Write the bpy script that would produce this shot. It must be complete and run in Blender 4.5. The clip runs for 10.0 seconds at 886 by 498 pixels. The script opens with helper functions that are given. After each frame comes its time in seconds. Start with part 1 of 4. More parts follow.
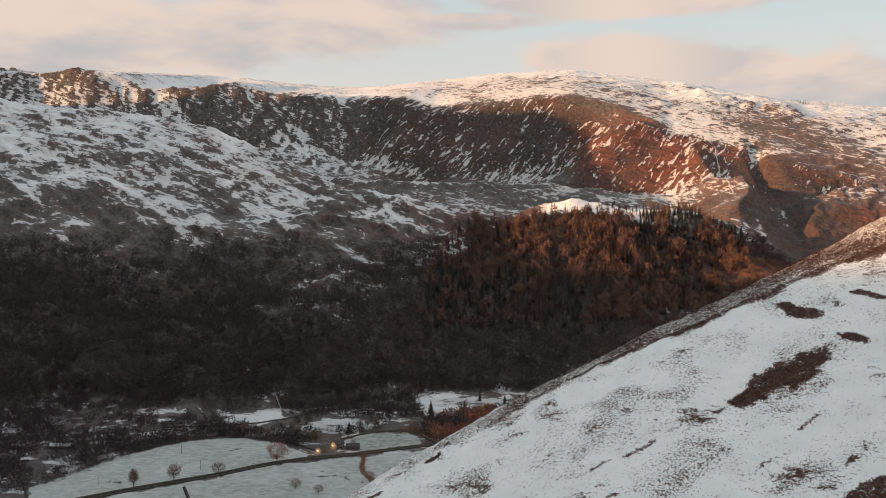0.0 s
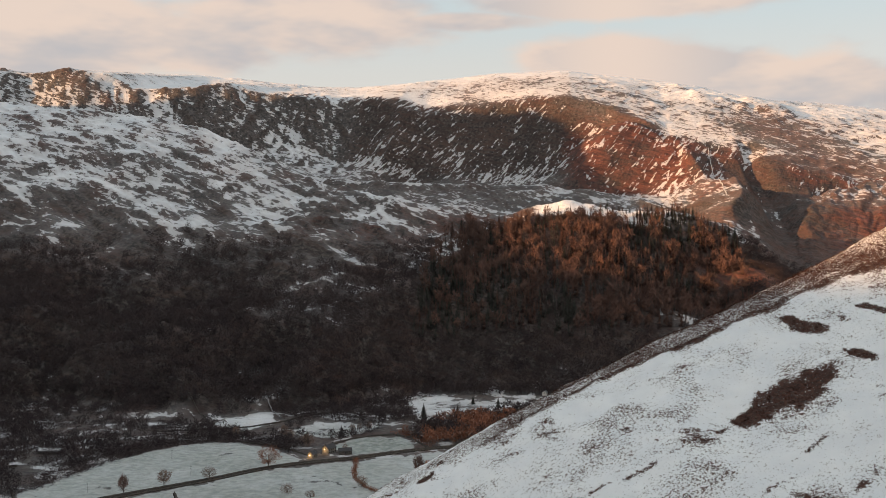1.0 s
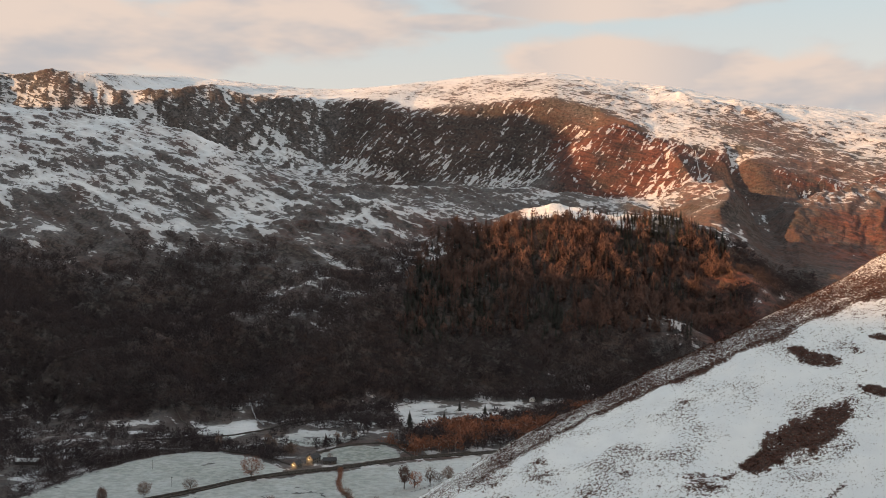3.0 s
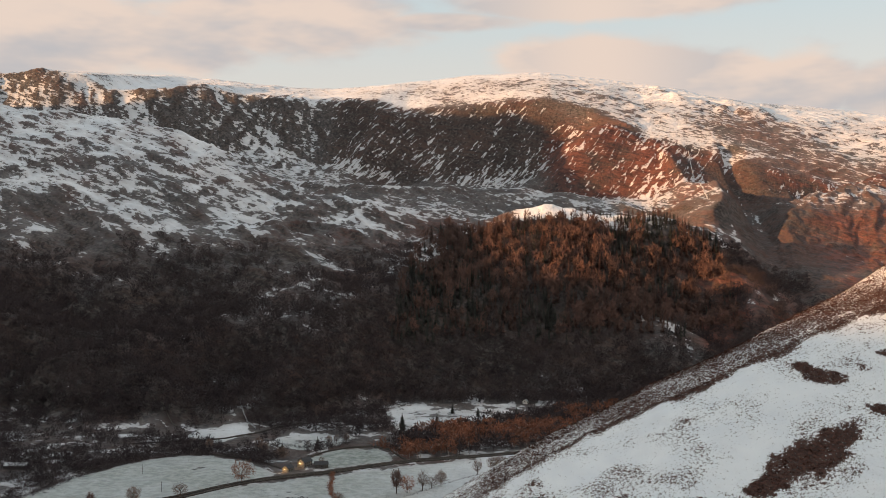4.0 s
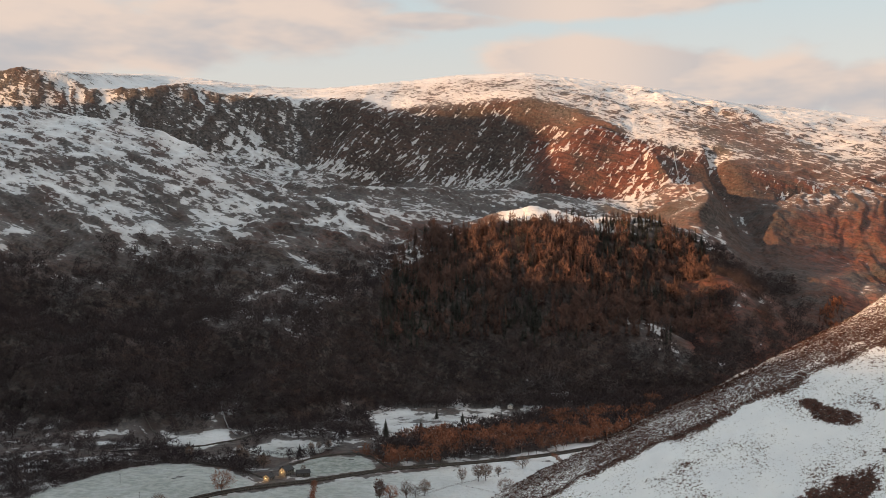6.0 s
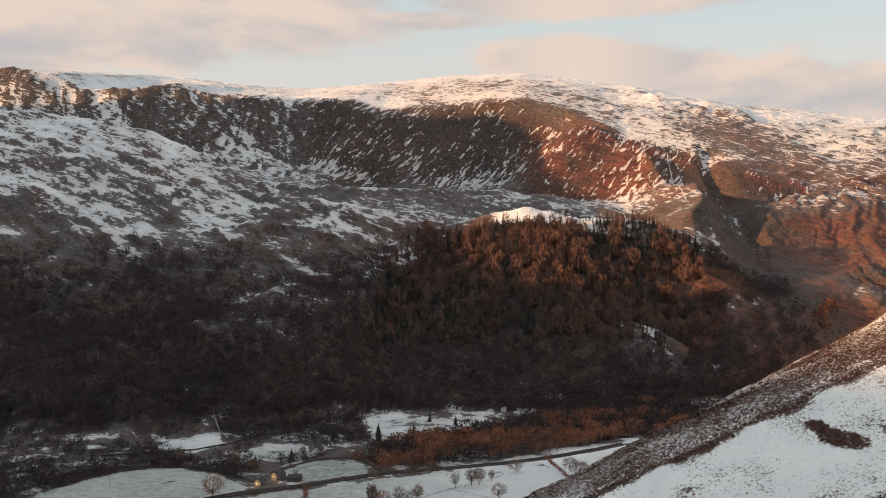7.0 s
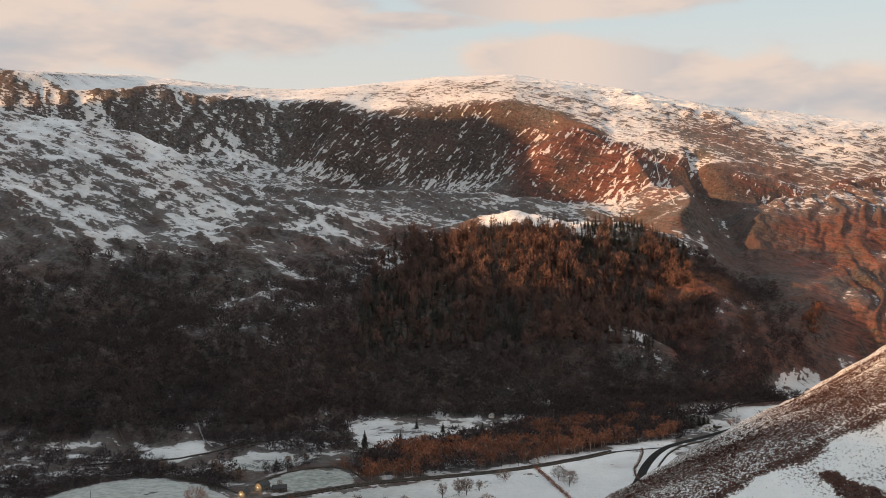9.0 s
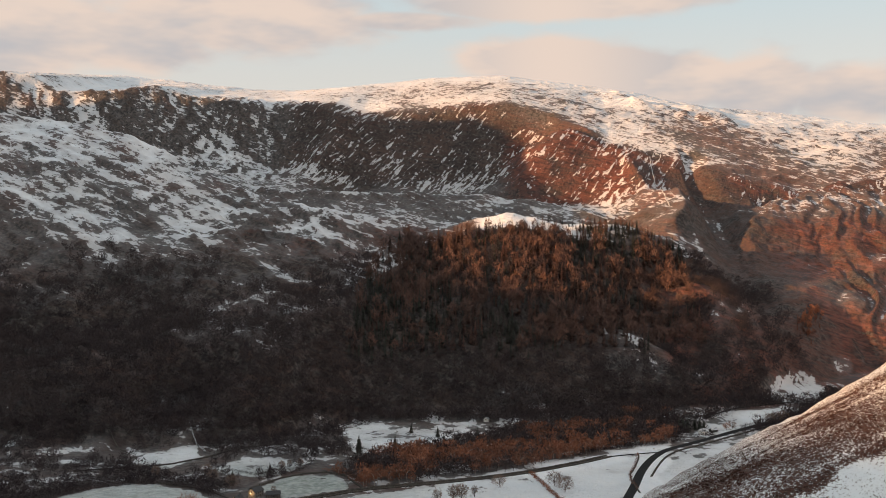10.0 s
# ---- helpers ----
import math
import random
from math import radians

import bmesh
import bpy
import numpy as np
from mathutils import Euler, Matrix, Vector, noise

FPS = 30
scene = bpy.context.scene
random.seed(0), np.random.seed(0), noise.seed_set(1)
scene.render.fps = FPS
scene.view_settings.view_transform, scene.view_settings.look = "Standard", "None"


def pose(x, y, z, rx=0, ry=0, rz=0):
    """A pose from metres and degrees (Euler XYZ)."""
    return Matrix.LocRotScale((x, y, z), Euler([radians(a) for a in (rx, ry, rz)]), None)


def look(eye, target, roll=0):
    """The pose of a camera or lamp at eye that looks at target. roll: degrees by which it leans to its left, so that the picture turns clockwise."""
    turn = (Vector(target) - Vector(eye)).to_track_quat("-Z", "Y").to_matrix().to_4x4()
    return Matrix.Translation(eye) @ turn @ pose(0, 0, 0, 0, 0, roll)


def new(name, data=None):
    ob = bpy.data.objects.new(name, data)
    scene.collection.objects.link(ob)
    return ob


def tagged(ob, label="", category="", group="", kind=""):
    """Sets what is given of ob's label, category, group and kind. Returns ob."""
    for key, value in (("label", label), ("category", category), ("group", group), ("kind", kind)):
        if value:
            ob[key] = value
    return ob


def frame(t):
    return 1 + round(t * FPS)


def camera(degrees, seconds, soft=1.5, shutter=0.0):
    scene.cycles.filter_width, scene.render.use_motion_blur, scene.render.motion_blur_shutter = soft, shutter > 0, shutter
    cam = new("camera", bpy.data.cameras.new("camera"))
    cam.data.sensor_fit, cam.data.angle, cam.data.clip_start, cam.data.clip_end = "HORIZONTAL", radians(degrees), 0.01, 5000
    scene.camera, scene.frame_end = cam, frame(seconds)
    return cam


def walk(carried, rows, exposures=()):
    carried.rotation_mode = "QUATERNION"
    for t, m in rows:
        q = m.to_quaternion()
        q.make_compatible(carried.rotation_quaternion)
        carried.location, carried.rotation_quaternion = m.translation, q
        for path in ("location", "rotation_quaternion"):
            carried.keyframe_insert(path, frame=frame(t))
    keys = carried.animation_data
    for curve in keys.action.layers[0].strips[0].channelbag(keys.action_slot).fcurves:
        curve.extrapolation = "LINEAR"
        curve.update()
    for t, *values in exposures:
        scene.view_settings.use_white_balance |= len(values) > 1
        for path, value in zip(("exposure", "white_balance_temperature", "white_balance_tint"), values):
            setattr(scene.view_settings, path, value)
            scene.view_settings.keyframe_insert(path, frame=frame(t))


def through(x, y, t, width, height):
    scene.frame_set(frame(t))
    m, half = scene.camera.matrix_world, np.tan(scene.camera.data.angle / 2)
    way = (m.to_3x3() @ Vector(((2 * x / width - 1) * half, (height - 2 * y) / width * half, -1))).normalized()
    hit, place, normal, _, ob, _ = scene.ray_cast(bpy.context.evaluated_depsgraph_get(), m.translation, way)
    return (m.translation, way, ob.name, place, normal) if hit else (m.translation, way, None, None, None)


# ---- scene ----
cam = camera(46.45, 10.0, soft=0.85)
# seconds, place, tilt, turn
PATH = [
    (0, 0.01, -0.00, 0.00, 89.964, 6.889),
    (0.5, -0.42, 3.29, 1.15, 89.964, 6.689),
    (1, -0.80, 6.63, 2.29, 89.978, 6.496),
    (1.5, -1.14, 10.03, 3.43, 89.998, 6.314),
    (2, -1.45, 13.47, 4.56, 90.021, 6.134),
    (2.5, -1.73, 16.93, 5.69, 90.033, 5.939),
    (4, -2.41, 27.39, 9.11, 89.997, 5.360),
    (4.5, -2.61, 30.87, 10.28, 89.974, 5.133),
    (5, -2.79, 34.33, 11.46, 89.969, 4.928),
    (5.5, -2.96, 37.75, 12.66, 89.957, 4.708),
    (7, -3.49, 47.71, 16.42, 89.928, 4.131),
    (7.5, -3.68, 50.90, 17.74, 89.945, 3.934),
    (8, -3.88, 54.00, 19.10, 89.949, 3.774),
    (8.5, -4.10, 57.01, 20.50, 89.946, 3.581),
    (9, -4.34, 59.91, 21.94, 89.930, 3.415),
    (9.5, -4.60, 62.70, 23.43, 89.938, 3.251),
    (10, -4.90, 65.37, 24.98, 89.964, 3.113),
]
walk(cam, [(t, pose(x, y, z, rx, 0, rz)) for t, x, y, z, rx, rz in PATH])

# ---------------------------------------------------------------- light
SUN_AZ = radians(62.0)      # degrees round to the left from straight behind the first view
SUN_EL = radians(8.0)
to_sun = Vector((-math.sin(SUN_AZ) * math.cos(SUN_EL), -math.cos(SUN_AZ) * math.cos(SUN_EL), math.sin(SUN_EL)))

world = bpy.data.worlds.new("sky")
scene.world = world
world.use_nodes = True


class Nodes:
    """Short hands for one node tree."""

    def __init__(self, tree):
        self.n, self.l = tree.nodes, tree.links

    def put(self, socket, value):
        if isinstance(value, bpy.types.NodeSocket):
            self.l.new(value, socket)
        elif value is not None:
            socket.default_value = value

    def math(self, op, a, b=None, c=None, clamp=False):
        m = self.n.new("ShaderNodeMath")
        m.operation, m.use_clamp = op, clamp
        for i, v in enumerate((a, b, c)):
            self.put(m.inputs[i], v)
        return m.outputs[0]

    def vec(self, op, a, b=None):
        m = self.n.new("ShaderNodeVectorMath")
        m.operation = op
        self.put(m.inputs[0], a)
        self.put(m.inputs[1], b)
        return m.outputs["Value"] if op in ("DOT_PRODUCT", "LENGTH") else m.outputs[0]

    def xyz(self, x, y, z):
        m = self.n.new("ShaderNodeCombineXYZ")
        for i, v in enumerate((x, y, z)):
            self.put(m.inputs[i], v)
        return m.outputs[0]

    def split(self, v):
        m = self.n.new("ShaderNodeSeparateXYZ")
        self.put(m.inputs[0], v)
        return m.outputs

    def noise(self, vector, scale=1.0, detail=4.0, rough=0.5, distort=0.0):
        m = self.n.new("ShaderNodeTexNoise")
        self.put(m.inputs["Vector"], vector)
        for k, v in (("Scale", scale), ("Detail", detail), ("Roughness", rough), ("Distortion", distort)):
            m.inputs[k].default_value = v
        return m.outputs[0]

    def smooth(self, x, lo, hi, a=0.0, b=1.0):
        m = self.n.new("ShaderNodeMapRange")
        m.interpolation_type = 'SMOOTHSTEP'
        for k, v in enumerate((x, lo, hi, a, b)):
            self.put(m.inputs[k], v)
        return m.outputs[0]

    def mix(self, f, a, b):
        m = self.n.new("ShaderNodeMix")
        m.data_type = 'RGBA'
        self.put(m.inputs[0], f)
        self.put(m.inputs[6], (*a, 1) if isinstance(a, tuple) else a)
        self.put(m.inputs[7], (*b, 1) if isinstance(b, tuple) else b)
        return m.outputs[2]

    def attr(self, name):
        m = self.n.new("ShaderNodeAttribute")
        m.attribute_name = name
        return m.outputs["Fac"]


wt = world.node_tree
wt.nodes.clear()
W = Nodes(wt)
w_out = wt.nodes.new("ShaderNodeOutputWorld")
w_bg = wt.nodes.new("ShaderNodeBackground")
w_sky = wt.nodes.new("ShaderNodeTexSky")
w_sky.sky_type = 'NISHITA'
w_sky.sun_disc = False
w_sky.sun_elevation = SUN_EL
w_sky.sun_rotation = math.atan2(to_sun.x, to_sun.y)
w_dir = wt.nodes.new("ShaderNodeTexCoord").outputs["Generated"]
dx, dy, dz = W.split(w_dir)
azimuth = W.math('MULTIPLY', W.math('ARCTAN2', W.math('MULTIPLY', dx, -1.0), dy), 57.2958)
elevation = W.math('MULTIPLY', W.math('ARCSINE', dz), 57.2958)
ragged = W.noise(W.xyz(W.math('MULTIPLY', azimuth, 0.30), W.math('MULTIPLY', elevation, 0.75), 0.0), 1.0, 6.0, 0.52)
ragged = W.math('SUBTRACT', ragged, 0.5)
# cloud banks over the fells: bearing, height, half width, half depth, weight
BANKS = [(28.0, 11.0, 8.5, 2.3, 1.0), (20.5, 10.9, 5.0, 1.6, 0.9), (14.0, 12.3, 7.0, 1.7, 1.0), (5.5, 12.4, 5.0, 0.55, 0.75), (-3.8, 13.4, 8.5, 1.0, 1.0), (-2.0, 10.3, 4.2, 1.3, 1.0),
         (-5.5, 9.6, 4.5, 1.5, 1.0), (-9.5, 8.9, 4.0, 1.5, 1.0), (-13.8, 8.5, 2.9, 1.7, 1.0), (-18.5, 7.9, 3.2, 1.6, 0.9), (32.0, 9.5, 7.0, 2.0, 0.9)]
cover = None
for az, el, wa, we, weight in BANKS:
    p = W.math('DIVIDE', W.math('SUBTRACT', azimuth, az), wa)
    q = W.math('DIVIDE', W.math('SUBTRACT', elevation, el), we)
    r2 = W.math('ADD', W.math('MULTIPLY', p, p), W.math('MULTIPLY', q, q))
    lump = W.math('MULTIPLY', W.math('EXPONENT', W.math('MULTIPLY', r2, -0.9)), weight)
    cover = lump if cover is None else W.math('MAXIMUM', cover, lump)
banks = W.smooth(W.math('ADD', cover, W.math('MULTIPLY', ragged, 0.60)), 0.18, 0.55)
high = W.smooth(W.noise(w_dir, 2.6, 6.0, 0.55, 0.4), 0.42, 0.62)
high = W.math('MULTIPLY', high, W.smooth(elevation, 13.0, 24.0, 0.0, 1.0))
banks = W.math('MAXIMUM', banks, high)
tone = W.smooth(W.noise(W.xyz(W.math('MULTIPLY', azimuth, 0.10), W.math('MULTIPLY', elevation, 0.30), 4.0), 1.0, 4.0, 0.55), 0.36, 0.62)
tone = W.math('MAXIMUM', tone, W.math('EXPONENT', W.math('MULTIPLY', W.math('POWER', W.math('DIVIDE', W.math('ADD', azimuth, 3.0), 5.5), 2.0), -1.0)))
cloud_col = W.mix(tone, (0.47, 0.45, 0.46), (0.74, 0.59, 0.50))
hazy = W.mix(W.smooth(elevation, 8.0, 15.0), (0.76, 0.71, 0.66), (0.62, 0.71, 0.73))
sky_col = W.mix(0.75, W.vec('MULTIPLY', w_sky.outputs[0], (0.12, 0.12, 0.12)), hazy)
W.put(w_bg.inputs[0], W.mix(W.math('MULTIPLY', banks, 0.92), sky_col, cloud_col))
w_bg.inputs["Strength"].default_value = 0.67
wt.links.new(w_bg.outputs[0], w_out.inputs[0])

sun_data = bpy.data.lights.new("sun", 'SUN')
sun_data.energy = 5.0
sun_data.angle = radians(0.45)
sun_data.color = (1.0, 0.51, 0.215)
sun = new("sun", sun_data)
sun.matrix_world = look(to_sun * 100, (0, 0, 0))
scene.view_settings.exposure = 0.735

# ---------------------------------------------------------------- noise on arrays


def lattice(ix, iy, seed):
    n = (ix.astype(np.int64) * 374761393 + iy.astype(np.int64) * 668265263 + seed * 974634721) & 0xFFFFFFFF
    n = ((n ^ (n >> 13)) * 1274126177) & 0xFFFFFFFF
    n = ((n ^ (n >> 16)) * 2246822519) & 0xFFFFFFFF
    return ((n ^ (n >> 15)) & 0xFFFF) / 65535.0 * 2 - 1


def vnoise(x, y, seed=0):
    fx, fy = np.floor(x), np.floor(y)
    a, b = x - fx, y - fy
    a, b = a * a * a * (a * (a * 6 - 15) + 10), b * b * b * (b * (b * 6 - 15) + 10)
    ix, iy = fx.astype(np.int64), fy.astype(np.int64)
    n00, n10 = lattice(ix, iy, seed), lattice(ix + 1, iy, seed)
    n01, n11 = lattice(ix, iy + 1, seed), lattice(ix + 1, iy + 1, seed)
    return (n00 * (1 - a) + n10 * a) * (1 - b) + (n01 * (1 - a) + n11 * a) * b


def fbm(x, y, octaves=4, seed=0, gain=0.5):
    total, amp, k = 0.0, 1.0, 1.0
    x, y = 0.82 * x + 0.57 * y, 0.82 * y - 0.57 * x
    for i in range(octaves):
        total = total + amp * vnoise(x * k + 17.3 * i, y * k - 9.1 * i, seed + i)
        amp, k = amp * gain, k * 2.03
        x, y = 0.80 * x + 0.60 * y, 0.80 * y - 0.60 * x
    return total


def ridged(x, y, octaves=4, seed=0):
    total, amp, k = 0.0, 1.0, 1.0
    for i in range(octaves):
        n = 1 - np.abs(vnoise(x * k + 5.7 * i, y * k + 3.3 * i, seed + i)) * 2
        total, amp, k = total + amp * n, amp * 0.5, k * 2.07
        x, y = 0.80 * x + 0.60 * y, 0.80 * y - 0.60 * x
    return total


def smax(a, b, k=14.0):
    h = np.clip(0.5 + 0.5 * (a - b) / k, 0, 1)
    return b * (1 - h) + a * h + k * h * (1 - h)


def sstep(a, b, x):
    t = np.clip((x - a) / (b - a), 0, 1)
    return t * t * (3 - 2 * t)


# ---------------------------------------------------------------- the shape of the land
FLOOR = -175.0


def crest(X, Y, line):
    """Along a crest line of (x, y, z): the crest's height beside each place, the distance from it, and the side (+1 beyond)."""
    best = np.full(X.shape, 1e12)
    top, side = np.zeros(X.shape), np.ones(X.shape)
    wsum, zsum = np.zeros(X.shape), np.zeros(X.shape)
    for (x0, y0, z0), (x1, y1, z1) in zip(line, line[1:]):
        dx, dy = x1 - x0, y1 - y0
        ll = dx * dx + dy * dy
        s = np.clip(((X - x0) * dx + (Y - y0) * dy) / ll, 0, 1)
        d2 = (X - x0 - s * dx) ** 2 + (Y - y0 - s * dy) ** 2
        w = 1.0 / (d2 + 60.0) ** 2
        wsum += w
        zsum += w * (z0 + s * (z1 - z0))
        near = d2 < best
        best = np.where(near, d2, best)
        side = np.where(near, np.where((Y - y0) * dx - (X - x0) * dy >= 0, 1.0, -1.0), side)
    return zsum / wsum, np.sqrt(best), side


def mass(X, Y, line, front, back, rough=0.0, seed=0):
    """A mountain mass: front and back give (slope by the crest, metres, slope below)."""
    top, d, side = crest(X, Y, line)
    if rough:
        d = d * (1 + rough * fbm(X / 130.0, Y / 130.0, 3, seed))

    def fall(p):
        return np.where(d < p[1], p[0] * d, p[0] * p[1] + p[2] * (d - p[1]))
    return top - np.where(side > 0, fall(back), fall(front))


SPUR = [(-1700, 2150, 450), (-1231, 2000, 332), (-1140, 1985, 309), (-1033, 1960, 286), (-905, 1930, 268), (-775, 1910, 256), (-666, 1880, 228), (-582, 1850, 194),
        (-514, 1830, 158), (-445, 1800, 123), (-386, 1780, 98), (-285, 1730, 85), (-166, 1680, 50), (-102, 1670, 30)]
# the high ground: its front rim and, behind it, the line of the summit plateau
RIM = [(-2400, 2600, 400), (-1544, 2500, 445), (-1322, 2500, 448), (-1225, 2480, 452), (-1139, 2460, 436), (-1081, 2480, 398), (-1005, 2540, 405), (-867, 2560, 424),
       (-777, 2600, 411), (-671, 2640, 405), (-577, 2650, 398), (-415, 2600, 379), (-341, 2580, 352), (-254, 2560, 346), (-155, 2540, 352), (-59, 2520, 364),
       (22, 2480, 353), (73, 2440, 330), (149, 2410, 299), (247, 2370, 250), (323, 2335, 226), (450, 2250, 170), (713, 2200, 150), (1300, 2300, 170), (2600, 2400, 180)]
PLATEAU = [(-3200, 3300, 634), (-1945, 3300, 595), (-1366, 3300, 577), (-1176, 3300, 573), (-989, 3300, 554), (-803, 3300, 529), (-635, 3200, 506), (-495, 3100, 499),
           (-325, 3100, 512), (-190, 3100, 527), (11, 3050, 520), (168, 2950, 481), (319, 2900, 452), (498, 2835, 408), (575, 2870, 396), (739, 2950, 394),
           (945, 2900, 361), (1282, 2900, 335), (2600, 3000, 324)]
NOSE = [(149, 2420, 299), (247, 2370, 252), (323, 2335, 228), (332, 2150, 165), (333, 2000, 127), (329, 1885, 95), (322, 1790, 40)]
RIGHTSPUR = [(2200, 2700, 360), (1300, 2450, 245), (900, 2300, 190), (700, 2200, 153), (629, 2150, 136), (572, 2090, 118), (502, 2020, 95), (440, 1960, 74), (418, 1890, 38), (405, 1820, 0)]
WOODHILL = [(-131, 1690, 40), (-76, 1690, 57), (-40, 1690, 70), (10, 1690, 78), (55, 1693, 74), (95, 1696, 66), (184, 1700, 60), (237, 1690, 46), (282, 1610, -26), (310, 1520, -62), (326, 1450, -110)]
CORRIE = [(-1300, 2290, 300), (-900, 2345, 235), (-700, 2400, 200), (-560, 2390, 170), (-450, 2260, 142), (-343, 2310, 134), (-101, 2300, 130), (40, 2265, 122), (120, 2230, 115), (200, 2090, 88)]
RAVINE = [(398, 2295, 178), (407, 2225, 124), (414, 2130, 76), (402, 2010, 40), (394, 1900, 16), (391, 1800, -22), (392, 1650, -65), (395, 1500, -110), (430, 1420, -150)]
BRANCH = [(408, 2120, 78), (470, 2105, 88), (540, 2160, 106), (620, 2225, 132), (720, 2290, 164), (900, 2390, 215)]
# the fell beyond the valley's end, behind and to the left, that the morning sun climbs over: distance across the light, height of its skyline
FELL_SKYLINE = [(-3400, 300), (-2900, 330), (-2740, 352), (-2690, 430), (-2650, 514), (-2544, 512), (-2480, 503), (-2394, 487), (-2325, 481), (-2300, 489), (-2250, 499), (-2203, 485), (-2156, 447),
                (-2048, 392), (-1976, 349), (-1940, 308), (-1888, 292), (-1750, 255), (-1600, 192), (-1520, 160), (-1480, 140), (-1411, 110), (-1349, 88), (-1295, 66), (-1250, 98), (-1205, 100), (-1165, 60), (-1100, 44), (-600, 34), (-330, 16), (-235, 12), (-195, 17), (-172, 21), (300, 21), (1200, 40)]


def near_hill(X, Y):
    """The hillside in front of the start, whose brow falls from right to left."""
    yc = 183 + 0.426 * (X + 40)
    v = Y - yc
    zc = -27.3 + 0.3 * (X - 8) + 0.37 * (yc - 198)
    g = np.where(v < 0, 0.37 * v, 0.37 * v - v * v / 80.0)
    g = np.where(v > 27, 0.88 - 0.28 * (v - 27), g)
    g = np.where(v > 80, -13.96 - 0.75 * (v - 80), g)
    full = np.where(v < 45, 2.09 - 0.21 * (v - 22), -2.74 - 0.26 * (v - 45))
    full = np.where(v > 90, -14.44 - 0.75 * (v - 90), full)
    g = np.where(v > 22, g + 1.3 * sstep(80, 25, X) * np.maximum(full - g, 0) * (v < 400), g)
    g = g - 3.0 * sstep(40, 80, v) * sstep(48, 18, X)
    return zc + g + 0.8 * sstep(45, 5, X) - 0.0017 * np.minimum(X - 5, 0) ** 2 * (X > -200) - 71.5 * (X <= -200)


FELL_BACK = 1700.0


def fell_line():
    rise = FELL_BACK * math.tan(SUN_EL)
    c, n = math.cos(SUN_AZ), math.sin(SUN_AZ)
    return [(u * c - FELL_BACK * n, -u * n - FELL_BACK * c, v + rise) for u, v in FELL_SKYLINE]


def along(line):
    p = np.array(line, float)
    return p[:, 0], p[:, 1], p[:, 2]


def high_ground(X, Y):
    rx, ry, rz = along(RIM)
    px, py, pz = along(PLATEAU)
    y0, z0, y1, z1 = np.interp(X, rx, ry), np.interp(X, rx, rz), np.interp(X, px, py), np.interp(X, px, pz)
    slope = (z1 - z0) / (y1 - y0)
    s = (Y - y0) / (y1 - y0)
    bow = (0.12 - 0.13 * sstep(-350, -650, X)) * (z1 - z0) * np.clip(4 * s * (1 - s), 0, 1)
    top = np.where(Y < y1, z0 + slope * (Y - y0) + bow, z1 - 0.12 * (Y - y1))
    floor, d, behind = crest(X, Y, CORRIE)
    d = d * (1 + 0.05 * fbm(X / 140.0, Y / 140.0, 3, 15))
    bowl = floor + np.where(behind > 0, 0.12 * np.minimum(d, 55) + 0.55 * np.clip(d - 55, 0, 75) + 1.7 * np.maximum(d - 130, 0), 0.02 * d)
    top = -smax(-top, -bowl, 8.0)
    ey = np.interp(X, [-900, -600, 0, 230, 400, 900, 1500], [2250, 2150, 2100, 2050, 1960, 2000, 2100])
    ez = np.interp(X, [-900, -600, 0, 230, 400, 900, 1500], [220, 138, 118, 92, 60, 90, 110])
    return -smax(-top, -(ez + np.where(Y < ey, 0.5, 1.3) * (Y - ey)), 20.0)


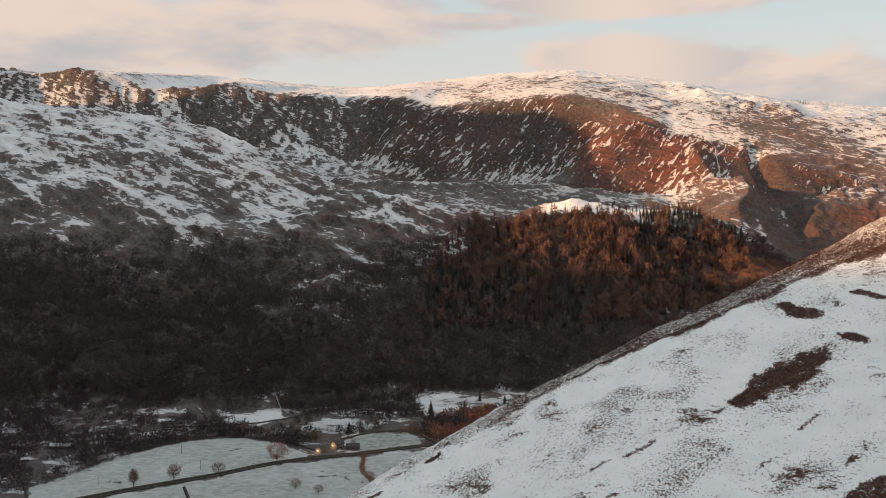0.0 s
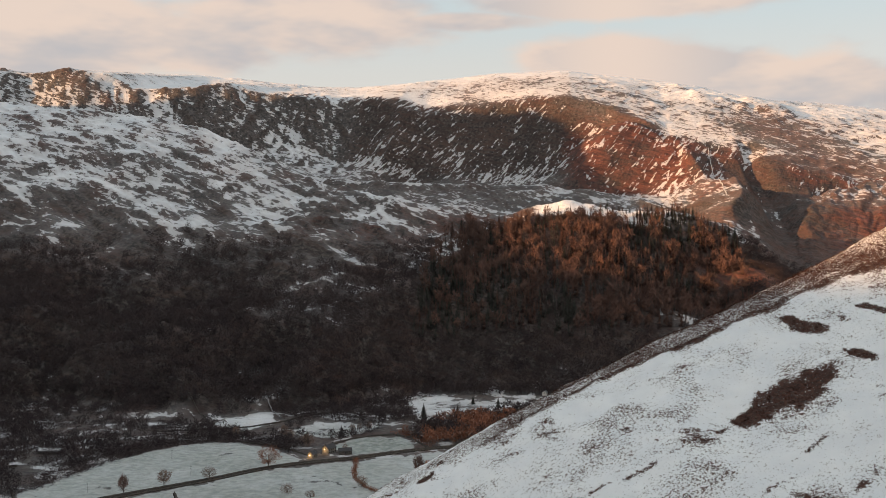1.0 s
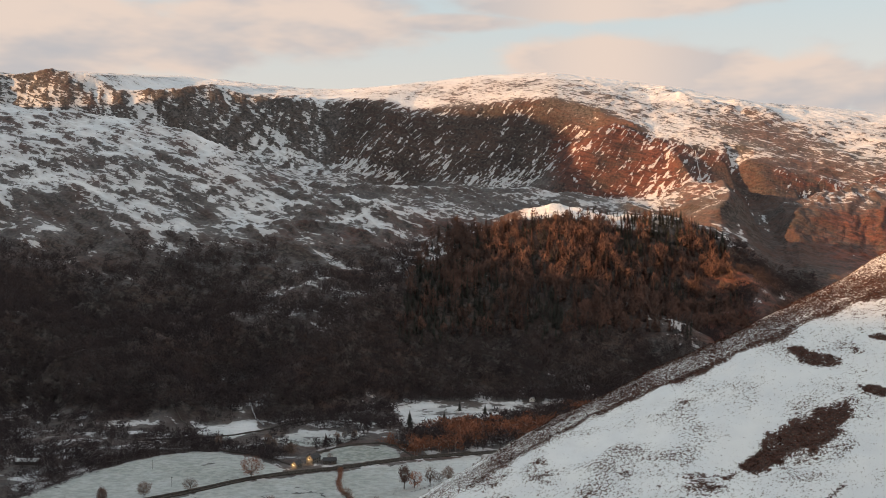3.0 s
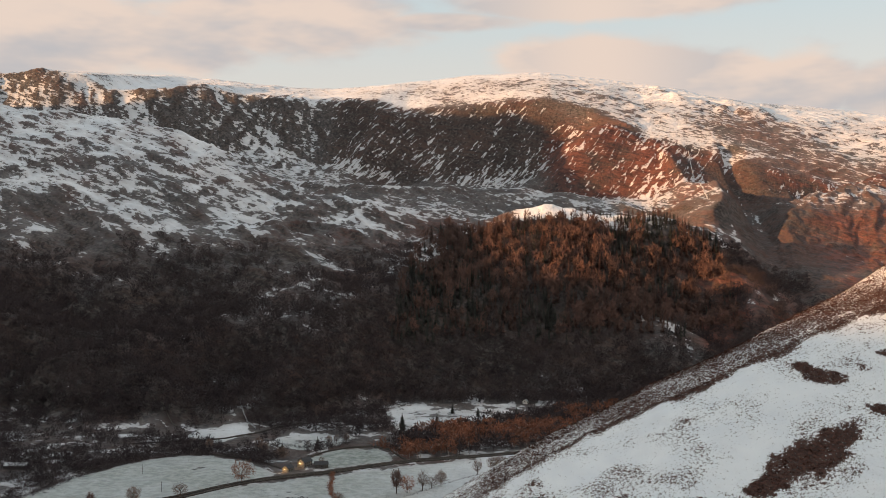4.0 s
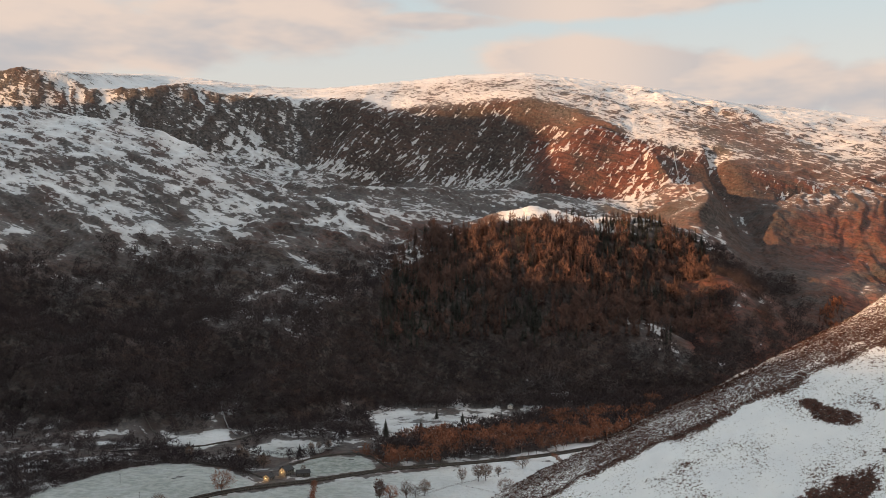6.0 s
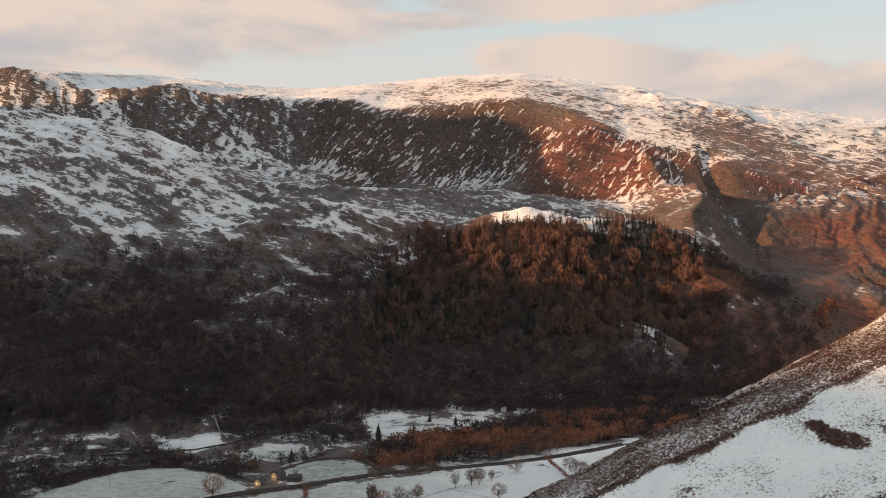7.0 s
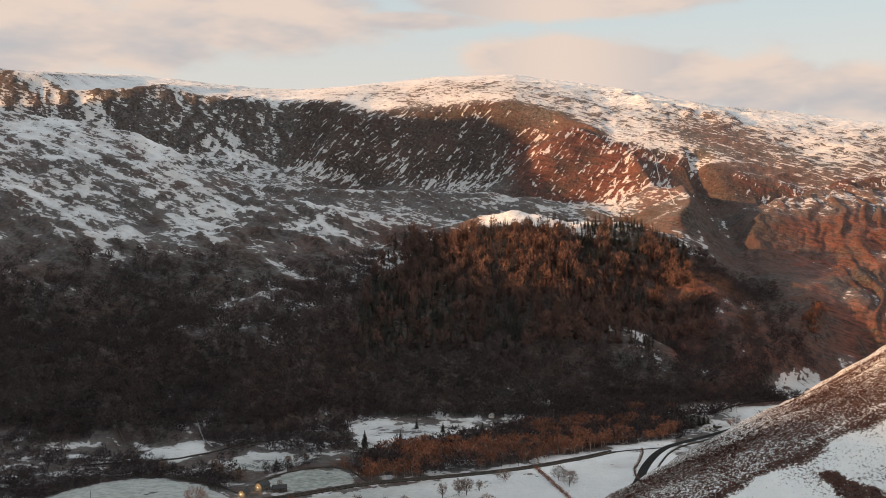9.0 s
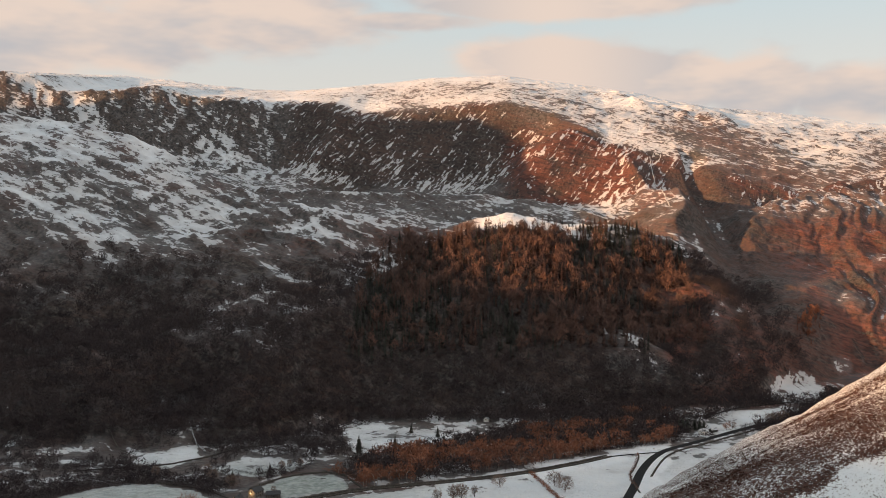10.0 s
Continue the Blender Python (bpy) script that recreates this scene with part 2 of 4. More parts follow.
def height(X, Y):
    floor = FLOOR + 0.07 * np.clip(Y - 1200, 0, 1e9) + 0.8 * fbm(X / 160.0, Y / 160.0, 3, 3)
    h = smax(floor, high_ground(X, Y))
    h = smax(h, mass(X, Y, SPUR, (0.42, 250, 0.50), (0.45, 120, 0.55), 0.10, 11))
    h = smax(h, mass(X, Y, NOSE, (0.50, 60, 0.62), (0.95, 60, 0.7), 0.16, 18), 8.0)
    h = smax(h, mass(X, Y, RIGHTSPUR, (0.45, 120, 0.58), (0.42, 150, 0.5), 0.04, 16))
    h = smax(h, mass(X, Y, WOODHILL, (0.50, 120, 0.60), (0.15, 60, 0.5), 0.06, 17))
    cut, d, bank = crest(X, Y, RAVINE)
    d = d * (1 + 0.16 * fbm(X / 60.0, Y / 60.0, 4, 19))
    cut = cut + 0.15 * np.minimum(d, 10) + (0.62 + sstep(1850, 1950, Y) * np.where(bank < 0, 1.1, 0.36)) * np.maximum(d - 10, 0)
    cut = cut + 2.0 * np.maximum(d - 150, 0)
    h = np.where(Y > 1400, -smax(-h, -np.maximum(cut, floor), 6.0), h)
    dip, d, _ = crest(X, Y, BRANCH)
    h = np.where(Y > 2000, -smax(-h, -(dip + 0.10 * np.minimum(d, 12) + 0.60 * np.maximum(d - 12, 0)), 6.0), h)
    foot = np.interp(X, [-900, -450, -350, -290, -200, -160, 0, 200, 300, 400, 520, 700], [1070, 1050, 1090, 1105, 1200, 1245, 1270, 1310, 1360, 1480, 1560, 1500])
    foot = foot + 14 * fbm(X / 60.0, Y / 200.0, 2, 31)
    h = -smax(-h, -(floor + 0.6 * np.clip(Y - foot, 0, 1e9)), 12.0)
    hill = np.clip((h - floor) / 50.0, 0, 1)
    warp = 25 * fbm(X / 120.0, Y / 120.0, 2, 30)
    h0 = h
    # knolls and hollows
    gx, gy, _ = along(RIM)
    above = Y - np.interp(X, gx, gy)
    calm = 1 - (0.80 - 0.30 * sstep(50, 250, X)) * sstep(-10, 60, above)
    h = h + hill * calm * (5.0 * fbm(X / 230.0, Y / 230.0, 3, 21) + 4.0 * ridged((X + warp) / 110.0, (Y + warp) / 110.0, 3, 22))
    # rough tussocky shoulders, grained aslant, on the sunny side of the plateau, and crags on its brow
    shoulder = sstep(-10, 80, above) * sstep(-150, 150, X)
    h = h + shoulder * 3.2 * ridged((0.85 * X + 0.5 * Y + 0.6 * warp) / 120.0, (0.85 * Y - 0.5 * X) / 42.0, 4, 35)
    brow = sstep(240, 340, X) * sstep(620, 520, X) * sstep(250, 330, above) * sstep(520, 440, above)
    h = h + brow * 9.0 * ridged((X + warp) / 95.0, (Y - 0.3 * X) / 60.0, 3, 36)
    # crags and outcrops on the near spur
    craggy = sstep(-260, -330, X) * sstep(2100, 2020, Y) * sstep(20, 80, h0)
    h = h + craggy * (3.0 * ridged((X + 0.5 * warp + 0.5 * Y) / 90.0, (Y + 0.4 * X) / 40.0, 5, 37) + 1.6 * np.abs(fbm(X / 16.0, Y / 11.0, 3, 38)))
    knolly = sstep(-500, -420, X) * sstep(-90, -150, X) * sstep(-80, -20, h0) * sstep(2050, 1950, Y)
    h = h + knolly * (7.0 * ridged((X + warp) / 95.0, (Y + 0.5 * X) / 80.0, 4, 46) + 1.5 * np.abs(fbm(X / 18.0, Y / 14.0, 3, 47)) - 3.0)
    # buttresses and gullies: straight down on the crags behind, aslant on the corrie's long face, steep on the right-hand spur
    back = sstep(2330, 2420, Y) * sstep(-430, -600, X)
    long_face = sstep(2230, 2300, Y) * sstep(2620, 2540, Y) * sstep(-560, -420, X) * sstep(330, 250, X)
    east = sstep(325, 370, X) * sstep(1480, 1560, Y) * sstep(2300, 2100, Y)
    ribs = ridged((X + 1.5 * warp + 0.35 * h0) / 150.0, (h0 + 0.8 * warp) / 190.0, 5, 27) - 0.5
    h = h + back * calm * (10.0 * np.clip(ribs, -1.2, 2.0) + 5.0 * ridged((X - 0.7 * h0 + warp) / 55.0, (h0 + 0.5 * X) / 70.0, 4, 39) - 2.0)
    h = h + long_face * calm * 5.0 * np.clip(ridged((0.74 * X - 0.67 * h0 + 0.5 * warp) / 48.0, (0.67 * X + 0.74 * h0) / 300.0, 3, 28) - 0.5, -1.0, 2.0)
    h = h + east * (1.5 + 7.0 * sstep(490, 590, X)) * np.clip(ridged((X - 0.35 * h0 + 1.6 * warp) / 46.0, (h0 + warp) / 90.0, 5, 29) - 0.5, -1.2, 2.0)
    # rock steps, dipping to the right
    lift = h + 0.22 * X + 22 * fbm(X / 70.0, Y / 70.0, 3, 32)
    for tall, amp in ((23.0, 6.0 - 4.5 * back), (9.0, 3.0 - 2.5 * back)):
        f = lift / tall
        f = f - np.floor(f)
        h = h + hill * sstep(-60, 40, h0) * calm * amp * (sstep(0.25, 0.75, f) - f) * sstep(-0.4, 0.5, fbm(X / 90.0, Y / 90.0, 2, 33))
    h = h + hill * 0.9 * fbm(X / 13.0, Y / 13.0, 3, 23)
    h = smax(h, mass(X, Y, fell_line(), (0.45, 300, 0.5), (0.45, 300, 0.5)))
    near = near_hill(X, Y)
    near = near + sstep(500, 300, Y) * (0.9 * fbm(X / 22.0, Y / 22.0, 3, 25) + 0.22 * fbm(X / 2.4, Y / 2.4, 3, 26))
    return smax(h, near, 6.0)


# ---------------------------------------------------------------- what grows where
# pastures on the valley floor, as outlines on the plan
PASTURES = [
    [(-399, 725), (-388, 774), (-381, 843), (-359, 900), (-338, 931), (-298, 942), (-259, 921), (-220, 867), (-248, 828), (-294, 759), (-320, 724), (-365, 671)],
    [(-365, 655), (-294, 745), (-248, 818), (-177, 872), (-164, 805), (-120, 640), (-200, 560)],
    [(-175, 872), (-60, 950), (19, 990), (43, 922), (60, 860), (60, 700), (-120, 640), (-164, 810)],
    [(-213, 926), (-191, 976), (-155, 990), (-127, 937), (-180, 893)],
    [(-270, 999), (-251, 1053), (-179, 1033), (-194, 992), (-224, 972)],
    [(-351, 1023), (-353, 1075), (-304, 1092), (-292, 1037), (-316, 1000)],
    [(-180, 1190), (-168, 1215), (-138, 1233), (-82, 1203), (-40, 1150), (-97, 1079), (-144, 1073)],
    [(40, 994), (128, 1064), (119, 1010), (90, 885), (50, 880)],
    [(218, 1238), (273, 1304), (341, 1337), (360, 1312), (285, 1242), (238, 1200)],
    [(196, 1188), (212, 1220), (236, 1224), (214, 1190)],
    [(136, 990), (158, 1062), (180, 1108), (214, 1146), (255, 1190), (330, 1250), (360, 1160), (230, 960), (140, 860)],
    [(126, 1014), (134, 1056), (150, 1100), (146, 1112), (138, 1100), (133, 1070), (120, 1020)],
    [(322, 1385), (345, 1420), (374, 1466), (391, 1492), (420, 1490), (418, 1416), (385, 1348), (340, 1352)],
    [(458, 1530), (462, 1550), (490, 1556), (488, 1536)],
    [(154, 1251), (230, 1320), (277, 1322), (211, 1254)],
]


def inside(X, Y, ring):
    hit = np.zeros(X.shape, bool)
    for (x0, y0), (x1, y1) in zip(ring, ring[1:] + ring[:1]):
        hit ^= ((y0 > Y) != (y1 > Y)) & (X < (x1 - x0) * (Y - y0) / (y1 - y0 + 1e-9) + x0)
    return hit


def pasture(X, Y):
    wx, wy = X + 3 * fbm(X / 25.0, Y / 25.0, 2, 40), Y + 3 * fbm(X / 25.0, Y / 25.0, 2, 41)
    hit = np.zeros(X.shape, bool)
    for ring in PASTURES:
        hit |= inside(wx, wy, ring)
    return hit


def softened(mask):
    m = mask.astype(float)
    for _ in range(2):
        for axis in (0, 1):
            m = 0.5 * m + 0.25 * (np.roll(m, 1, axis) + np.roll(m, -1, axis))
    return m


def scree(X, Y):
    """Where stony chutes break the wood, from 0 to 1."""
    rag = 0.55 * fbm(X / 30.0, Y / 45.0, 3, 55)
    out = np.zeros(X.shape)
    for x, y, a, b in ((160, 1425, 36, 60), (196, 1395, 22, 34), (108, 1452, 15, 40), (306, 1490, 16, 55), (250, 1400, 20, 28), (345, 1560, 16, 45)):
        out = np.maximum(out, sstep(1.15, 0.75, np.hypot((X - x) / a, (Y - y) / b) + rag))
    return out


def ground_cover(X, Y, Z):
    """Mean snow cover, share of red bracken and of sunlight painted as its red, strength of the downhill streaks, and
    thin frost on grass, from 0 to 1.
    """
    n = fbm(X / 180.0, Y / 180.0, 4, 50)
    base = np.interp(X, [-750, -480], [-10, -45])
    cover = 0.06 + 0.10 * sstep(-90, -20, Z + 40 * n) + 0.47 * sstep(base, base + 90, Z + 50 * n + 40 * fbm(X / 60.0, Y / 60.0, 3, 51))
    low = sstep(-460, -380, X) * sstep(150, 90, Z) * sstep(2120, 2000, Y)
    cover = cover * (1 - 0.30 * low) + low * 0.26 * fbm((X + 0.5 * Y) / 48.0, Y / 60.0, 3, 53)
    cover = cover + 0.16 * sstep(20, 90, Z) * (fbm(X / 75.0, (Y + 0.6 * X) / 45.0, 3, 52) - 0.1)
    bracken = (0.10 + 0.40 * sstep(-0.3, 0.5, n)) * (0.35 + 0.65 * sstep(-40, 40, Z))
    streak = np.zeros(X.shape)
    rx, ry, rz = along(RIM)
    rim_y = np.interp(X, rx, ry)
    floor, d, _ = crest(X, Y, CORRIE)
    east = sstep(-560, -480, X)
    face = sstep(60 - 40 * sstep(-60, 60, X), 110 - 50 * sstep(-60, 60, X), d) * sstep(2120, 2180, Y) * sstep(60, 0, Y - rim_y) * east
    cover = np.where(Y > 2000, 0.44 + 0.12 * n, cover)
    cover = cover * (1 - face) + face * (0.56 - 0.20 * sstep(150, 290, Z) + 0.14 * n)
    streak = face
    wall = sstep(2280, 2340, Y) * sstep(15, -25, Y - rim_y) * (1 - east)
    cover = cover * (1 - wall) + wall * (0.44 + 0.14 * sstep(-880, -1000, X) + 0.14 * np.exp(-((X + 660) / 70.0) ** 2) * sstep(330, 260, Z) + 0.12 * n)
    bracken = bracken * (1 - 0.8 * wall)
    top = sstep(-15, 60, Y - rim_y - np.interp(X, [-420, -200, -20, 70, 160, 260, 330], [0, 10, 45, 50, 25, 5, 0]))
    cover = cover * (1 - top) + top * (0.55 + 0.08 * sstep(-50, 150, X) - 0.07 * sstep(260, 480, X) + 0.18 * np.maximum(sstep(150, 480, Y - rim_y), 0.8 * sstep(-250, -400, X)) + 0.08 * n + 0.08 * fbm(X / 40.0, Y / 40.0, 3, 58))
    bracken = bracken * (1 - top) + top * 0.6
    # warm sunlight put into the colour: the face's sunlit side turns all bracken red
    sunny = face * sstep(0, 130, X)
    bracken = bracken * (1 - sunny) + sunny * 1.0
    right = sstep(330, 380, X) * sstep(105, 45, Z + 25 * n) * sstep(2150, 2050, Y)
    slope_side = sstep(300, 430, X) * sstep(2750, 2450, Y) * sstep(1880, 1920, Y)
    cover = cover * (1 - slope_side) + slope_side * (0.47 - 0.13 * sstep(215, 170, Z) + 0.14 * n)
    bracken = np.maximum(bracken, 0.55 * slope_side)
    cover = cover * (1 - right) + right * (0.10 + 0.18 * sstep(0.0, 0.6, n))
    bracken = bracken * (1 - right) + right * 1.0
    nose = sstep(200, 300, X) * sstep(350, 325, X) * sstep(1950, 2050, Y) * sstep(2350, 2250, Y)
    cover = cover * (1 - nose) + nose * (0.40 + 0.12 * n)
    bracken = np.maximum(bracken, nose)
    _, gill, _ = crest(X, Y, RAVINE)
    gill = sstep(95, 55, gill) * sstep(330, 350, X) * sstep(2330, 2270, Y)
    cover = cover * (1 - gill) + gill * (0.16 + 0.16 * n)
    bracken = bracken * (1 - 0.7 * gill)
    knoll = sstep(50, 58, Z + 4 * n) * sstep(1640, 1655, Y) * sstep(1990, 1900, Y) * sstep(-60, -20, X) * sstep(270, 200, X)
    hill = sstep(1655, 1640, Y) * sstep(-160, -100, X) * sstep(330, 280, X) * sstep(1200, 1230, Y)
    cover = cover * (1 - hill) + hill * 0.05
    rocks = scree(X, Y)
    cover = np.maximum(cover, rocks * (0.31 + 0.18 * fbm(X / 14.0, Y / 22.0, 3, 56)))
    cover = np.maximum(cover, 0.34 * sstep(170, 210, X) * sstep(345, 320, X) * sstep(1700, 1730, Y) * sstep(2010, 1960, Y))
    skirt = sstep(-20, 40, X) * sstep(300, 250, X) * sstep(2190, 2230, Y) * sstep(20, -30, Y - rim_y)
    bracken = np.maximum(bracken, 0.95 * skirt)
    cover = cover * (1 - skirt) + skirt * np.clip(cover, 0.28, 0.35)
    streak = np.maximum(streak, skirt)
    streak = np.maximum(streak, np.maximum(0.45 * rocks, 0.6 * gill))
    fern_bank = sstep(195, 225, X) * sstep(1290, 1330, Y) * sstep(1640, 1610, Y)
    bracken = np.maximum(bracken, fern_bank * (0.75 + 0.3 * n))
    cover = np.maximum(cover, knoll * 0.97)
    field = softened(pasture(X, Y) & (Z < -105))
    rough = softened((Y < 1330) & (Z < -140))
    wild = 0.14 + 0.12 * sstep(-20, 60, X) + 0.36 * fbm(X / 24.0, Y / 24.0, 4, 57)
    wild = wild + 0.50 * sstep(-70, -40, X) * sstep(15, -15, Y - 962 - 0.86 * (X + 60)) * sstep(200, 150, X)
    cover = cover * (1 - rough) + rough * wild
    cover = cover * (1 - field) + field * (0.84 - 0.12 * sstep(960, 1000, Y) + (0.10 + 0.08 * sstep(960, 1000, Y)) * fbm(X / 30.0, Y / 30.0, 3, 59))
    cover = np.where((X > 300) & (Y > 1345) & (Y < 1600) & (Z < -100), np.minimum(cover, 0.54 + 0.14 * n), cover)
    frost = field * (0.12 + 0.74 * sstep(0, -170, X) * sstep(1060, 980, Y))
    frost = np.maximum(frost, softened(inside(X, Y, PASTURES[3])))
    return np.clip(cover, 0, 1), np.clip(bracken, 0, 1), np.clip(streak, 0, 1), frost


# bare and heathery patches on the near hillside: place, half length, half width, turn
PATCHES = [(38.5, 187.6, 8.6, 4.6, 24.0), (30.5, 184.0, 3.4, 2.6, 60.0), (45.5, 208.5, 5.2, 1.7, -58.0), (43.2, 213.0, 2.2, 1.5, -40.0), (51.2, 193.5, 3.6, 1.2, -58.0), (43.8, 151.5, 5.0, 1.8, 20.0), (-25.6, 196.0, 1.8, 1.2, 30.0), (-35.6, 189.0, 1.4, 1.0, 0.0),
           (24.6, 181.4, 3.6, 0.9, 32.0), (12.5, 175.0, 5.2, 0.7, 27.0), (5.0, 172.6, 4.0, 0.5, 20.0), (18.6, 178.4, 2.4, 0.6, 36.0), (57.6, 206.0, 4.0, 1.0, -55.0), (51.0, 207.0, 3.0, 0.6, -58.0), (38.0, 171.2, 4.0, 0.5, 35.0),
           (43.0, 160.0, 4.0, 0.9, 40.0), (6.6, 163.5, 1.6, 0.7, 10.0), (30.0, 163.0, 4.0, 0.5, 24.0)]


def heath(X, Y):
    """Share of the near hillside that is heather and grass above the snow."""
    v = Y - (187 + 0.426 * (X + 40))
    n = fbm(X / 9.0, Y / 9.0, 4, 60)
    edge = np.interp(X, [-30, 0, 20, 44, 66], [3.0, 3.5, 0.0, -4.0, -8.0])
    band = sstep(-1.5, 1.0, v - edge + 2.2 * n)
    band = band * (0.25 + 0.75 * sstep(-32, 12, X))
    out = 0.285 + 0.11 * n + band * (0.36 - 0.10 * sstep(22, 55, v - edge))
    line = np.exp(-((v - edge - 1.6 + 0.9 * n) / 0.9) ** 2)
    gap = np.exp(-((v - edge - 4.0 + 0.9 * n) / 0.9) ** 2)
    out = out + (0.16 * line - 0.05 * gap) * sstep(-30, 5, X)
    rag, lumps = fbm(X / 1.6, Y / 1.6, 3, 61), fbm(X / 5.0, Y / 5.0, 3, 63)
    for x, y, a, b, turn in PATCHES:
        c, s = math.cos(radians(turn)), math.sin(radians(turn))
        p, q = ((X - x) * c + (Y - y) * s) / a, (-(X - x) * s + (Y - y) * c) / b
        e = sstep(1.25, 0.70, np.sqrt(p * p + q * q) + 0.24 * lumps + 0.22 * rag)
        if b < 1.0:
            e = e * sstep(-0.25, 0.35, rag) * 0.75
        out = np.maximum(out, 0.30 + e * 0.52 - 0.3 * (e < 0.02))
    rows = fbm(X / 5.0 - Y / 12.0, (0.45 * X + Y) / 1.5, 3, 62) * sstep(-0.3, 0.5, fbm(X / 12.0, Y / 12.0, 2, 64))
    out = out + (0.22 * sstep(0.30, 0.9, rows) + 0.13 * lumps) * (1 - band)
    return np.clip(out, 0, 1)


# ---------------------------------------------------------------- materials


def material(name):
    m = bpy.data.materials.new(name)
    m.use_nodes = True
    return m, Nodes(m.node_tree), m.node_tree.nodes["Principled BSDF"]


def bump(N, shader, height, strength, distance):
    b = N.n.new("ShaderNodeBump")
    b.inputs["Strength"].default_value, b.inputs["Distance"].default_value = strength, distance
    N.put(b.inputs["Height"], height)
    N.put(shader.inputs["Normal"], b.outputs[0])


def make_land():
    m, N, sh = material("fell_ground")
    pos = N.n.new("ShaderNodeNewGeometry").outputs["Position"]

    def beds(along_dip, through, across):
        # beds of rock that dip to the right
        return N.xyz(N.vec('DOT_PRODUCT', pos, (0.95 / along_dip, 0.0, -0.31 / along_dip)), N.vec('DOT_PRODUCT', pos, (0.0, 1 / through, 0.0)),
                     N.vec('DOT_PRODUCT', pos, (0.31 / across, 0.0, 0.95 / across)))
    strata = N.noise(beds(34.0, 26.0, 9.0), 1.0, 7.0, 0.66, 0.9)
    ledges = N.noise(beds(22.0, 16.0, 4.6), 1.0, 3.0, 0.55, 0.6)
    steep = N.smooth(N.split(N.n.new("ShaderNodeNewGeometry").outputs["Normal"])[2], 0.60, 0.84, 1.0, 0.0)
    # gullies running aslant down the corrie's face
    qa = N.vec('DOT_PRODUCT', pos, (0.74, 0.05, -0.67))
    pa = N.vec('DOT_PRODUCT', pos, (0.67, 0.05, 0.74))
    streaks = N.noise(N.xyz(N.math('MULTIPLY', qa, 1 / 7.5), N.math('MULTIPLY', pa, 1 / 28.0), 0.0), 1.0, 4.0, 0.55, 0.7)
    fine = N.noise(pos, 1 / 6.0, 3.0, 0.62)
    broad = N.noise(pos, 1 / 90.0, 4.0, 0.55)
    st = N.attr("streak")

    def blend(*terms):
        total = None
        for value, weight in terms:
            v = N.math('MULTIPLY', value, weight)
            total = v if total is None else N.math('ADD', total, v)
        return total
    bedded = blend((strata, 0.42), (ledges, 0.30), (fine, 0.16), (broad, 0.12))
    gullied = blend((streaks, 0.58), (fine, 0.22), (broad, 0.20))
    pattern = N.math('ADD', N.math('MULTIPLY', bedded, N.math('SUBTRACT', 1.0, st)), N.math('MULTIPLY', gullied, st))
    cover = N.attr("cover")
    level = N.math('SUBTRACT', 0.66, N.math('MULTIPLY', cover, 0.32))
    steep = N.math('MULTIPLY', steep, N.math('SUBTRACT', 1.0, N.math('MULTIPLY', st, 0.9)))
    drift = N.math('SUBTRACT', N.math('SUBTRACT', pattern, level), N.math('MULTIPLY', steep, 0.030))
    # thin dusting in the heather, and drifts that hide it
    dusting = N.math('MULTIPLY', N.math('ADD', N.math('MULTIPLY', N.math('MULTIPLY', cover, 0.28), N.math('SUBTRACT', 1.0, N.math('MULTIPLY', steep, 0.6))), N.math('MULTIPLY', N.smooth(drift, -0.012, 0.016), 0.74)), N.smooth(cover, 0.45, 0.85, 0.72, 0.96))
    packed = N.math('MULTIPLY', N.smooth(drift, -0.012, 0.014), N.smooth(cover, 0.45, 0.85, 0.62, 0.92))
    snow = N.math('ADD', N.math('MULTIPLY', dusting, N.math('SUBTRACT', 1.0, st)), N.math('MULTIPLY', packed, st))
    rock = N.mix(N.smooth(fine, 0.35, 0.65), (0.026, 0.024, 0.025), (0.110, 0.098, 0.092))
    fern = N.mix(N.smooth(N.math('ADD', N.math('MULTIPLY', strata, 0.5), N.math('MULTIPLY', ledges, 0.5)), 0.40, 0.60), (0.062, 0.028, 0.023), (0.172, 0.066, 0.050))
    turf = N.mix(N.smooth(broad, 0.3, 0.7), (0.040, 0.032, 0.031), (0.086, 0.063, 0.055))
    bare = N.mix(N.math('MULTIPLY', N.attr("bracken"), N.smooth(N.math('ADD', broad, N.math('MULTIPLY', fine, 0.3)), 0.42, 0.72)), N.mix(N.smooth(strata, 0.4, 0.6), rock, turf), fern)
    bare = N.mix(N.math('MULTIPLY', steep, N.smooth(strata, 0.40, 0.58, 0.95, 0.35)), bare, rock)
    white = N.mix(N.smooth(broad, 0.3, 0.7), (0.74, 0.78, 0.83), (0.86, 0.88, 0.91))
    grass = N.mix(N.smooth(fine, 0.3, 0.7), (0.22, 0.26, 0.24), (0.42, 0.46, 0.45))
    white = N.mix(N.math('MULTIPLY', N.attr("frost"), N.smooth(N.math('ADD', N.math('MULTIPLY', broad, 0.6), N.math('MULTIPLY', strata, 0.4)), 0.25, 0.6, 0.55, 1.0)), white, grass)
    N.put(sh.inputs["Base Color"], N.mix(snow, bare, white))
    sh.inputs["Roughness"].default_value = 0.85
    sh.inputs["Specular IOR Level"].default_value = 0.25
    relief = N.math('ADD', pattern, N.math('MULTIPLY', fine, 0.3))
    bump(N, sh, relief, 1.0, 7.0)
    return m


